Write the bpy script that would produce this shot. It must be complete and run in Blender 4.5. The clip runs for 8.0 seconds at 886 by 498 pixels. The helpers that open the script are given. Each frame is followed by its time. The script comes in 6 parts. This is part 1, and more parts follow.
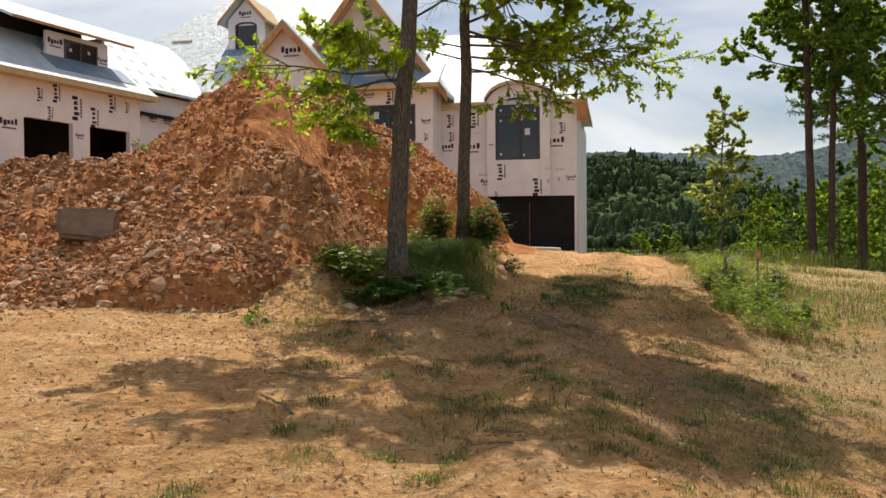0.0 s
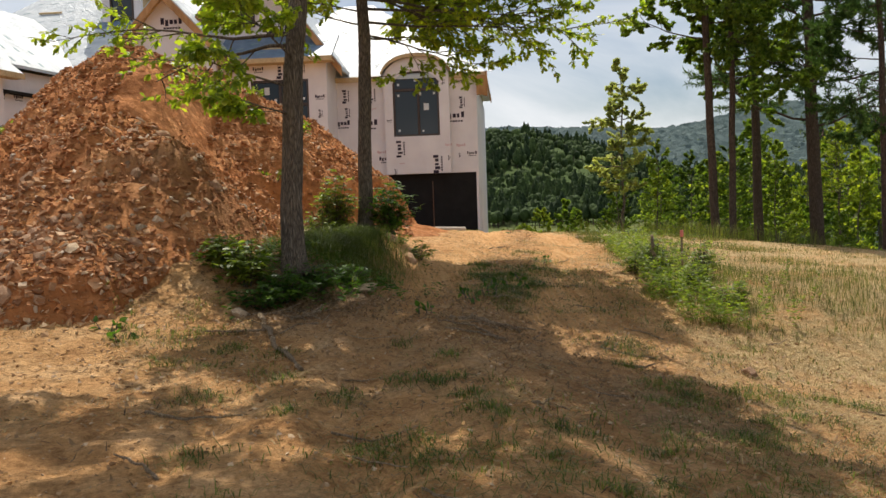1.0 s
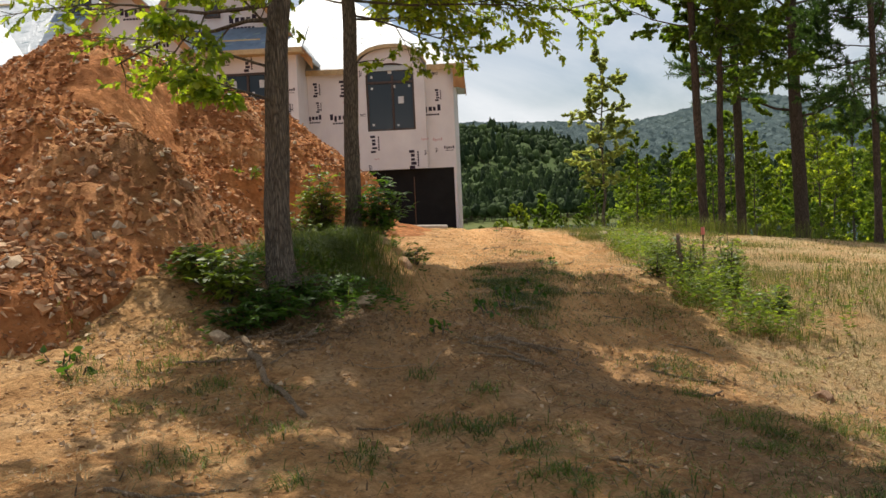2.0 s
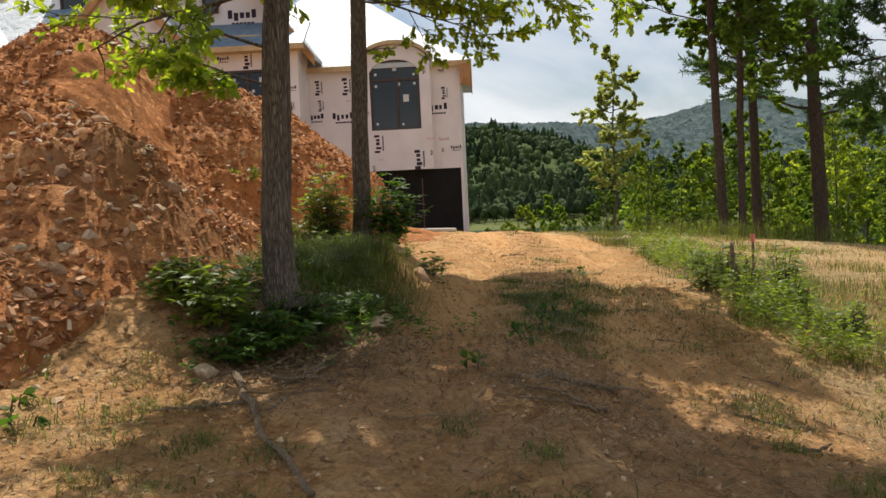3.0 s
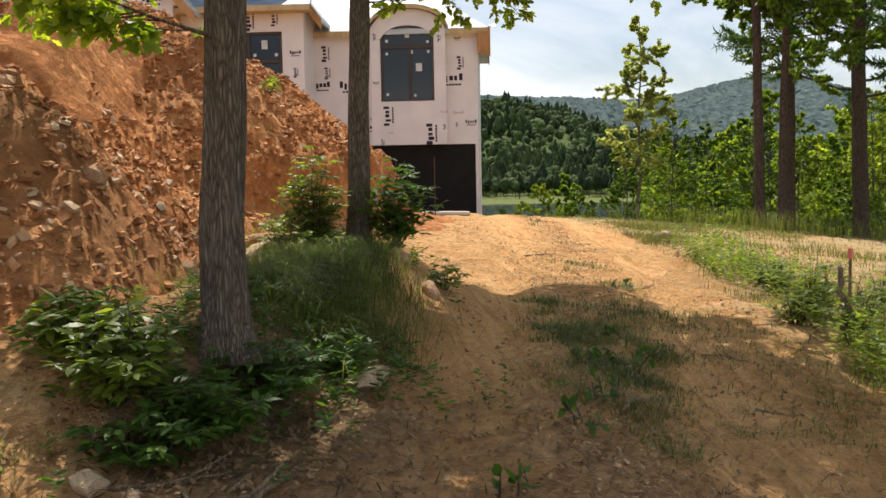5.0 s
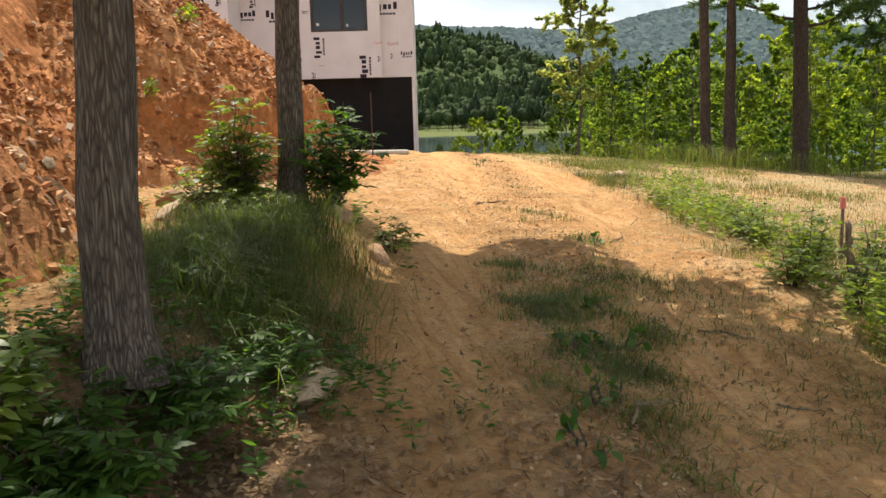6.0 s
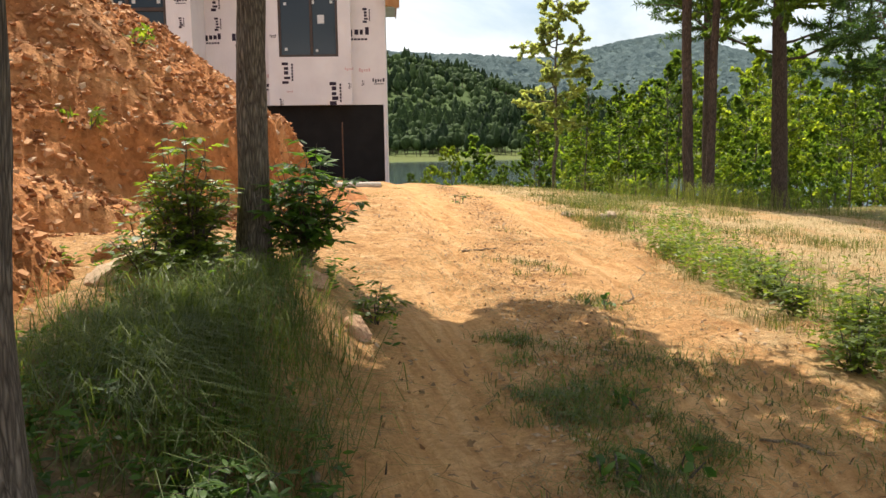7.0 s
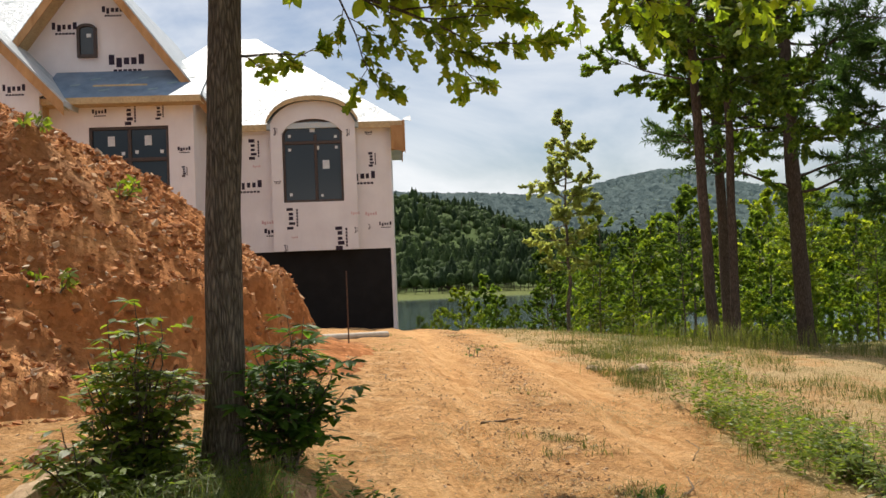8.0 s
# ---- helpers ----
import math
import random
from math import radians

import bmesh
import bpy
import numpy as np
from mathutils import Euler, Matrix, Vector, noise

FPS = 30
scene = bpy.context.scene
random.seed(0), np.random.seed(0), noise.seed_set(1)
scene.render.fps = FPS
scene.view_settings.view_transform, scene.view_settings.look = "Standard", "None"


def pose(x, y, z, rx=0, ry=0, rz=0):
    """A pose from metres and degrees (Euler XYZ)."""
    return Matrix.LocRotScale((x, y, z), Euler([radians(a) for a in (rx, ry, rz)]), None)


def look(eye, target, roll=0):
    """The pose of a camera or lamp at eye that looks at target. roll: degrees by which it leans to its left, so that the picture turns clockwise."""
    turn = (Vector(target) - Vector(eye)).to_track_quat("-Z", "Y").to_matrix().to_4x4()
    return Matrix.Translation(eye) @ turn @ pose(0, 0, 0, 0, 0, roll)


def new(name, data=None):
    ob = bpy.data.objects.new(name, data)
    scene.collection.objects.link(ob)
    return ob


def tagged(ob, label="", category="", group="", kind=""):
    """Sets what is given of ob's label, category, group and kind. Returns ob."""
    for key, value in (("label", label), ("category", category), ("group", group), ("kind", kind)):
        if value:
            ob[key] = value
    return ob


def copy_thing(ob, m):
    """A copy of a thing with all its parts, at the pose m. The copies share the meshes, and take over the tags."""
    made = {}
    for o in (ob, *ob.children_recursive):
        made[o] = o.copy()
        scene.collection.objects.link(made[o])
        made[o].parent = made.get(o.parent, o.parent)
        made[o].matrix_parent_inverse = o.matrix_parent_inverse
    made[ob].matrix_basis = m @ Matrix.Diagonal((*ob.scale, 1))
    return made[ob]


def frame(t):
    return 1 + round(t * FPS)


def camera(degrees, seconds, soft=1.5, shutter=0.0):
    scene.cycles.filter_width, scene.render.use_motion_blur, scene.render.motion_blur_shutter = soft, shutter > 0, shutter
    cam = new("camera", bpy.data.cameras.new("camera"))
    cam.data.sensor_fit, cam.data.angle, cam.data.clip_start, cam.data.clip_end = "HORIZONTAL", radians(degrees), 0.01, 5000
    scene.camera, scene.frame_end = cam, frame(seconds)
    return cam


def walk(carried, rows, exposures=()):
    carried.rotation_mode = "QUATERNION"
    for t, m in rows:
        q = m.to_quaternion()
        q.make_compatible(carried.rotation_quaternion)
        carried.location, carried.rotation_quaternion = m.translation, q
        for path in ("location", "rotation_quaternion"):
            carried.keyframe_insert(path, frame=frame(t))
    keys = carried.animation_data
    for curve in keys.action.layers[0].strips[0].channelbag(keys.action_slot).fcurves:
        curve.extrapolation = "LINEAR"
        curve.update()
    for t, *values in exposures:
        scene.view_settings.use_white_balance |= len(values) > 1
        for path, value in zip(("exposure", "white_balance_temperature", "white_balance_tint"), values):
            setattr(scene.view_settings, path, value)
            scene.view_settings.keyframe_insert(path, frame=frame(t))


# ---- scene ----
cam = camera(53.7, 8.0, soft=1.5)
PATH = [
    (0, (0.093, -0.081, 1.469), (0.082, 1.919, 1.442), -0.4),
    (0.5, (0.059, 0.569, 1.528), (0.237, 2.56, 1.465), -1.7),
    (1, (0.038, 1.25, 1.586), (0.257, 3.236, 1.502), -1.9),
    (1.2, (-0.007, 1.534, 1.586), (0.205, 3.521, 1.505), -2.4),
    (2.5, (-0.273, 3.227, 1.676), (0.052, 5.197, 1.573), -2.6),
    (3, (-0.253, 3.854, 1.694), (0.037, 5.83, 1.6), -2.7),
    (3.5, (-0.231, 4.432, 1.777), (0.116, 6.399, 1.674), -0.8),
    (4, (-0.073, 4.949, 1.811), (0.321, 6.907, 1.706), -0.5),
    (4.5, (-0.018, 5.507, 1.861), (0.27, 7.482, 1.737), -1.0),
    (4.7, (-0.005, 5.722, 1.882), (0.259, 7.7, 1.751), -1.2),
    (5.8, (0.021, 6.872, 2.033), (0.383, 8.818, 1.746), -1.2),
    (6, (0.044, 7.133, 2.034), (0.453, 9.065, 1.722), -1.6),
    (6.5, (0.082, 7.738, 2.079), (0.524, 9.663, 1.765), -1.4),
    (7, (0.127, 8.331, 2.169), (0.614, 10.254, 1.912), -0.8),
    (7.5, (0.282, 8.899, 2.227), (0.735, 10.843, 2.112), -1.6),
    (8, (0.394, 9.497, 2.357), (0.871, 11.438, 2.411), -2.2),
]
walk(cam, [(t, look(eye, target, roll)) for t, eye, target, roll in PATH],
     exposures=[(0.0, 0.10), (1.0, 0.05), (2.5, 0.06), (3.0, 0.12), (4.5, 0.30), (5.8, 0.56), (7.2, 0.64), (8.0, 0.16)])

# ---- light: a high sun from ahead and slightly left, hazy sky with broken cloud ----
SUN_ELEV, SUN_AZ = 60.0, -4.0        # degrees; azimuth from +y towards +x
world = bpy.data.worlds.new("sky")
scene.world = world
world.use_nodes = True
wn, wl = world.node_tree.nodes, world.node_tree.links
wn.clear()
w_out = wn.new("ShaderNodeOutputWorld")
w_bg = wn.new("ShaderNodeBackground")
w_sky = wn.new("ShaderNodeTexSky")
w_sky.sky_type = 'NISHITA'
w_sky.sun_disc = False
w_sky.sun_elevation = radians(SUN_ELEV)
w_sky.sun_rotation = radians(SUN_AZ)
w_sky.air_density, w_sky.dust_density, w_sky.ozone_density = 1.0, 1.5, 1.0
w_tc = wn.new("ShaderNodeTexCoord")
w_map = wn.new("ShaderNodeMapping")
w_map.inputs["Scale"].default_value = (1.0, 1.0, 2.6)
w_map.inputs["Location"].default_value = (0.35, 0.1, 0.0)
w_no = wn.new("ShaderNodeTexNoise")
w_no.inputs["Scale"].default_value = 2.4
w_no.inputs["Detail"].default_value = 9.0
w_no.inputs["Roughness"].default_value = 0.56
w_no.inputs["Distortion"].default_value = 0.35
w_ramp = wn.new("ShaderNodeValToRGB")
w_ramp.color_ramp.elements[0].position = 0.37
w_ramp.color_ramp.elements[0].color = (0.0, 0.0, 0.0, 1)
w_ramp.color_ramp.elements[1].position = 0.60
w_ramp.color_ramp.elements[1].color = (0.9, 0.9, 0.9, 1)
w_mix = wn.new("ShaderNodeMix")
w_mix.data_type = 'RGBA'
w_mix.inputs[7].default_value = (10.4, 10.6, 10.9, 1)
wl.new(w_tc.outputs["Generated"], w_map.inputs["Vector"])
wl.new(w_map.outputs["Vector"], w_no.inputs["Vector"])
wl.new(w_no.outputs["Fac"], w_ramp.inputs["Fac"])
wl.new(w_ramp.outputs["Color"], w_mix.inputs[0])
wl.new(w_sky.outputs["Color"], w_mix.inputs[6])
wl.new(w_mix.outputs[2], w_bg.inputs["Color"])
wl.new(w_bg.outputs["Background"], w_out.inputs["Surface"])
w_bg.inputs["Strength"].default_value = 0.084

sun = new("sun", bpy.data.lights.new("sun", 'SUN'))
sun.data.energy, sun.data.angle, sun.data.color = 5.0, radians(0.5), (1.0, 0.92, 0.80)
sun_from = Vector((math.sin(radians(SUN_AZ)) * math.cos(radians(SUN_ELEV)), math.cos(radians(SUN_AZ)) * math.cos(radians(SUN_ELEV)), math.sin(radians(SUN_ELEV))))
sun.matrix_world = look(sun_from * 60, (0, 0, 0))

# ---- materials ----
def node_mat(name, rough=0.9, spec=0.2):
    m = bpy.data.materials.new(name)
    m.use_nodes = True
    n, l = m.node_tree.nodes, m.node_tree.links
    b = n["Principled BSDF"]
    b.inputs["Roughness"].default_value = rough
    b.inputs["Specular IOR Level"].default_value = spec
    return m, n, l, b


def add_noise(n, l, scale, detail=6.0, rough=0.6, coords="Object", stretch=None, dist=0.0):
    tc = n.new("ShaderNodeTexCoord")
    no = n.new("ShaderNodeTexNoise")
    no.inputs["Scale"].default_value, no.inputs["Detail"].default_value, no.inputs["Roughness"].default_value = scale, detail, rough
    no.inputs["Distortion"].default_value = dist
    if stretch:
        mp = n.new("ShaderNodeMapping")
        mp.inputs["Scale"].default_value = stretch
        l.new(tc.outputs[coords], mp.inputs["Vector"])
        l.new(mp.outputs["Vector"], no.inputs["Vector"])
    else:
        l.new(tc.outputs[coords], no.inputs["Vector"])
    return no.outputs["Fac"]


def ramp(n, l, fac, stops):
    r = n.new("ShaderNodeValToRGB")
    e = r.color_ramp.elements
    while len(e) < len(stops):
        e.new(0.5)
    for k, (p, c) in enumerate(stops):
        e[k].position, e[k].color = p, (*c, 1)
    l.new(fac, r.inputs["Fac"])
    return r.outputs["Color"]


def mix(n, l, fac, a, b, how='MIX'):
    m = n.new("ShaderNodeMix")
    m.data_type, m.blend_type = 'RGBA', how
    for sock, v in ((m.inputs[0], fac), (m.inputs[6], a), (m.inputs[7], b)):
        if isinstance(v, (int, float)):
            sock.default_value = v
        elif isinstance(v, tuple):
            sock.default_value = (*v, 1)
        else:
            l.new(v, sock)
    return m.outputs[2]


def bump(n, l, b, height, strength, distance):
    bp = n.new("ShaderNodeBump")
    bp.inputs["Strength"].default_value, bp.inputs["Distance"].default_value = strength, distance
    l.new(height, bp.inputs["Height"])
    l.new(bp.outputs["Normal"], b.inputs["Normal"])
    return bp


def simple_mat(name, c1, c2, scale, rough=0.85, spec=0.2, bump_d=0.0, stretch=None, metal=0.0, vary=0.0, coords="Object"):
    m, n, l, b = node_mat(name, rough, spec)
    f = add_noise(n, l, scale, 7.0, 0.62, coords, stretch)
    col = ramp(n, l, f, [(0.3, c1), (0.7, c2)])
    f2 = add_noise(n, l, scale * 0.13, 3.0, 0.5, coords)
    col = mix(n, l, 0.35, col, ramp(n, l, f2, [(0.35, (0.55, 0.55, 0.55)), (0.65, (1.0, 1.0, 1.0))]), 'MULTIPLY')
    if vary:
        oi = n.new("ShaderNodeObjectInfo")
        hs = n.new("ShaderNodeHueSaturation")
        mr = n.new("ShaderNodeMapRange")
        mr.inputs["To Min"].default_value, mr.inputs["To Max"].default_value = 1 - vary, 1 + vary
        l.new(oi.outputs["Random"], mr.inputs["Value"])
        l.new(mr.outputs["Result"], hs.inputs["Value"])
        l.new(col, hs.inputs["Color"])
        col = hs.outputs["Color"]
    l.new(col, b.inputs["Base Color"])
    b.inputs["Metallic"].default_value = metal
    if bump_d:
        bump(n, l, b, f, 0.8, bump_d)
    return m


def leaf_mat(name, dark, light, trans, gloss=0.35, vary=0.0):
    """Foliage: each leaf has its own tone, light passes through it."""
    m, n, l, b = node_mat(name, 0.45, gloss)
    ge = n.new("ShaderNodeNewGeometry")
    col = ramp(n, l, ge.outputs["Random Per Island"], [(0.0, dark), (0.55, tuple((a + c) / 2 for a, c in zip(dark, light))), (1.0, light)])
    f = add_noise(n, l, 1.3, 3.0)
    col = mix(n, l, 0.7, col, ramp(n, l, f, [(0.36, (0.48, 0.52, 0.5)), (0.64, (1.12, 1.08, 1.0))]), 'MULTIPLY')
    oi = n.new("ShaderNodeObjectInfo")
    col = mix(n, l, vary, col, ramp(n, l, oi.outputs["Random"], [(0.0, (0.30, 0.42, 0.45)), (0.35, (0.70, 0.78, 0.75)), (0.7, (1.1, 1.08, 0.9)), (1.0, (1.5, 1.3, 0.85))]), 'MULTIPLY')
    l.new(col, b.inputs["Base Color"])
    tr = n.new("ShaderNodeBsdfTranslucent")
    tcol = mix(n, l, 1.0, col, trans, 'MULTIPLY')
    l.new(tcol, tr.inputs["Color"])
    ms = n.new("ShaderNodeMixShader")
    ms.inputs[0].default_value = 0.5
    l.new(b.outputs[0], ms.inputs[1])
    l.new(tr.outputs[0], ms.inputs[2])
    l.new(ms.outputs[0], n["Material Output"].inputs["Surface"])
    return m


def far_leaf_mat(name, dark, light, mottle=0.8):
    """Foliage seen from far off: one tone for each tree, mottled by leaf masses."""
    m, n, l, b = node_mat(name, 0.7, 0.1)
    at = n.new("ShaderNodeAttribute")
    at.attribute_name = "tone"
    col = ramp(n, l, at.outputs["Fac"], [(0.0, dark), (1.0, light)])
    f = add_noise(n, l, 0.55, 5.0, 0.7)
    col = mix(n, l, mottle, col, ramp(n, l, f, [(0.36, (0.45, 0.5, 0.5)), (0.62, (1.2, 1.15, 1.05))]), 'MULTIPLY')
    l.new(col, b.inputs["Base Color"])
    bump(n, l, b, f, 1.0, 1.4)
    tr = n.new("ShaderNodeBsdfTranslucent")
    l.new(col, tr.inputs["Color"])
    ms = n.new("ShaderNodeMixShader")
    ms.inputs[0].default_value = 0.2
    l.new(b.outputs[0], ms.inputs[1])
    l.new(tr.outputs[0], ms.inputs[2])
    l.new(ms.outputs[0], n["Material Output"].inputs["Surface"])
    return m


def ground_mat():
    """Orange clay with pale dust, grit and straw; turf where the cover attribute says so."""
    m, n, l, b = node_mat("clay_ground", 0.95, 0.1)
    big = add_noise(n, l, 0.35, 5.0, 0.6)
    mid = add_noise(n, l, 2.3, 8.0, 0.65, dist=0.4)
    fine = add_noise(n, l, 26.0, 8.0, 0.7)
    clay = ramp(n, l, mid, [(0.26, (0.46, 0.24, 0.098)), (0.5, (0.70, 0.415, 0.185)), (0.74, (0.84, 0.57, 0.31))])
    clay = mix(n, l, 0.6, clay, ramp(n, l, big, [(0.3, (0.82, 0.70, 0.60)), (0.7, (1.0, 1.0, 1.0))]), 'MULTIPLY')
    clay = mix(n, l, 0.7, clay, ramp(n, l, fine, [(0.3, (0.45, 0.40, 0.36)), (0.6, (1.0, 1.0, 1.0))]), 'MULTIPLY')
    spots = add_noise(n, l, 7.0, 6.0, 0.7, dist=0.8)
    clay = mix(n, l, 0.6, clay, ramp(n, l, spots, [(0.34, (0.38, 0.33, 0.27)), (0.5, (1.0, 1.0, 1.0)), (0.72, (1.2, 1.2, 1.18))]), 'MULTIPLY')
    speck = add_noise(n, l, 75.0, 5.0, 0.75)
    clay = mix(n, l, 0.75, clay, ramp(n, l, speck, [(0.33, (0.24, 0.19, 0.15)), (0.44, (1.0, 1.0, 1.0)), (0.62, (1.0, 1.0, 1.0)), (0.74, (1.3, 1.3, 1.25))]), 'MULTIPLY')
    aw = n.new("ShaderNodeAttribute")
    aw.attribute_name = "worn"
    streak = add_noise(n, l, 1.0, 6.0, 0.62, stretch=(11.0, 0.5, 1.0), dist=0.3)
    dust = ramp(n, l, streak, [(0.32, (0.56, 0.285, 0.11)), (0.5, (0.74, 0.42, 0.18)), (0.7, (0.85, 0.54, 0.27))])
    dust = mix(n, l, 0.5, dust, ramp(n, l, fine, [(0.3, (0.6, 0.55, 0.5)), (0.6, (1.0, 1.0, 1.0))]), 'MULTIPLY')
    clay = mix(n, l, aw.outputs["Fac"], clay, dust)
    litter_f = add_noise(n, l, 60.0, 4.0, 0.6, stretch=(1.0, 0.35, 1.0), dist=1.5)
    straw = ramp(n, l, litter_f, [(0.35, (0.26, 0.165, 0.08)), (0.5, (0.50, 0.36, 0.18)), (0.68, (0.70, 0.54, 0.30))])
    green = ramp(n, l, litter_f, [(0.3, (0.05, 0.065, 0.02)), (0.6, (0.14, 0.16, 0.05))])
    at = n.new("ShaderNodeAttribute")
    at.attribute_name = "cover"
    sep = n.new("ShaderNodeSeparateColor")
    l.new(at.outputs["Color"], sep.inputs["Color"])

    def masked(channel, noise_amt):
        a = n.new("ShaderNodeMath")
        a.operation = 'MULTIPLY_ADD'
        l.new(mid, a.inputs[0])
        a.inputs[1].default_value = noise_amt
        a.inputs[2].default_value = -0.5 * noise_amt
        s = n.new("ShaderNodeMath")
        s.operation = 'ADD'
        s.use_clamp = True
        l.new(a.outputs[0], s.inputs[0])
        l.new(sep.outputs[channel], s.inputs[1])
        k = n.new("ShaderNodeMapRange")
        k.inputs["From Min"].default_value, k.inputs["From Max"].default_value = 0.3, 0.7
        l.new(s.outputs[0], k.inputs["Value"])
        return k.outputs["Result"]

    # brown humus; some of the oaks' shade is painted with the same mask
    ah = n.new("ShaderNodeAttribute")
    ah.attribute_name = "humus_shade"
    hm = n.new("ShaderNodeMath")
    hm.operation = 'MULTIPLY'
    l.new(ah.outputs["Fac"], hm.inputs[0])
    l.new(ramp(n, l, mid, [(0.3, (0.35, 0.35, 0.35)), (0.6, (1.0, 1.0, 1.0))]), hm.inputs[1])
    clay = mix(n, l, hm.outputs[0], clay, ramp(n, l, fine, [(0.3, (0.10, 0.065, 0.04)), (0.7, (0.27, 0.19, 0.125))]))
    col = mix(n, l, masked("Red", 1.2), clay, straw)
    col = mix(n, l, masked("Green", 1.0), col, green)
    wood = ramp(n, l, mid, [(0.3, (0.035, 0.06, 0.02)), (0.7, (0.09, 0.13, 0.04))])
    col = mix(n, l, sep.outputs["Blue"], col, wood)
    l.new(col, b.inputs["Base Color"])
    crumb = add_noise(n, l, 11.0, 8.0, 0.72, dist=0.5)
    h = n.new("ShaderNodeMath")
    h.operation = 'MULTIPLY_ADD'
    l.new(crumb, h.inputs[0])
    h.inputs[1].default_value = 0.8
    l.new(mid, h.inputs[2])
    tread = n.new("ShaderNodeMath")
    tread.operation = 'MULTIPLY'
    l.new(streak, tread.inputs[0])
    l.new(aw.outputs["Fac"], tread.inputs[1])
    hh = n.new("ShaderNodeMath")
    hh.operation = 'ADD'
    l.new(h.outputs[0], hh.inputs[0])
    l.new(tread.outputs[0], hh.inputs[1])
    bump(n, l, b, hh.outputs[0], 1.0, 0.11)
    return m


def spoil_mat():
    """Excavated red clay with darker crumbs and shale chips."""
    m, n, l, b = node_mat("red_spoil", 0.95, 0.1)
    big = add_noise(n, l, 0.55, 5.0, 0.6, dist=0.6)
    mid = add_noise(n, l, 5.0, 9.0, 0.68)
    tc = n.new("ShaderNodeTexCoord")
    vo = n.new("ShaderNodeTexVoronoi")
    vo.inputs["Scale"].default_value = 15.0
    vo.inputs["Randomness"].default_value = 1.0
    l.new(tc.outputs["Object"], vo.inputs["Vector"])
    red = ramp(n, l, big, [(0.25, (0.36, 0.135, 0.050)), (0.5, (0.60, 0.255, 0.096)), (0.75, (0.74, 0.385, 0.170))])
    red = mix(n, l, 0.75, red, ramp(n, l, mid, [(0.3, (0.42, 0.38, 0.36)), (0.6, (1.0, 1.0, 1.0))]), 'MULTIPLY')
    sp = n.new("ShaderNodeSeparateColor")
    l.new(vo.outputs["Color"], sp.inputs["Color"])
    chips = ramp(n, l, sp.outputs["Red"], [(0.0, (0.7, 0.66, 0.62)), (0.6, (1.0, 1.0, 1.0)), (0.93, (1.0, 1.0, 1.0)), (0.96, (1.5, 1.6, 1.7))])
    red = mix(n, l, 0.8, red, chips, 'MULTIPLY')
    # darker brown where the heap's mask is set
    ad = n.new("ShaderNodeAttribute")
    ad.attribute_name = "dark_tone"
    red = mix(n, l, ad.outputs["Fac"], red, ramp(n, l, mid, [(0.3, (0.07, 0.042, 0.028)), (0.65, (0.24, 0.145, 0.09))]))
    l.new(red, b.inputs["Base Color"])
    h = n.new("ShaderNodeMath")
    h.operation = 'MULTIPLY_ADD'
    l.new(sp.outputs["Green"], h.inputs[0])
    h.inputs[1].default_value = 0.5
    l.new(mid, h.inputs[2])
    bump(n, l, b, h.outputs[0], 1.0, 0.13)
    return m


def wrap_mat():
    m, n, l, b = node_mat("house_wrap", 0.55, 0.3)
    f = add_noise(n, l, 1.1, 4.0)
    crease = add_noise(n, l, 5.0, 6.0, 0.6, stretch=(1.0, 1.0, 0.25), dist=1.2)
    col = ramp(n, l, f, [(0.3, (0.69, 0.64, 0.66)), (0.7, (0.78, 0.735, 0.75))])
    l.new(col, b.inputs["Base Color"])
    bump(n, l, b, crease, 0.5, 0.03)
    return m


def membrane_mat():
    m, n, l, b = node_mat("roof_membrane", 0.42, 0.5)
    f = add_noise(n, l, 1.6, 6.0, 0.6, stretch=(0.5, 1.0, 1.0))
    col = ramp(n, l, f, [(0.32, (0.33, 0.38, 0.42)), (0.5, (0.46, 0.50, 0.53)), (0.7, (0.53, 0.56, 0.58))])
    l.new(col, b.inputs["Base Color"])
    bump(n, l, b, add_noise(n, l, 3.0, 6.0, 0.6, dist=1.6), 0.8, 0.06)
    return m


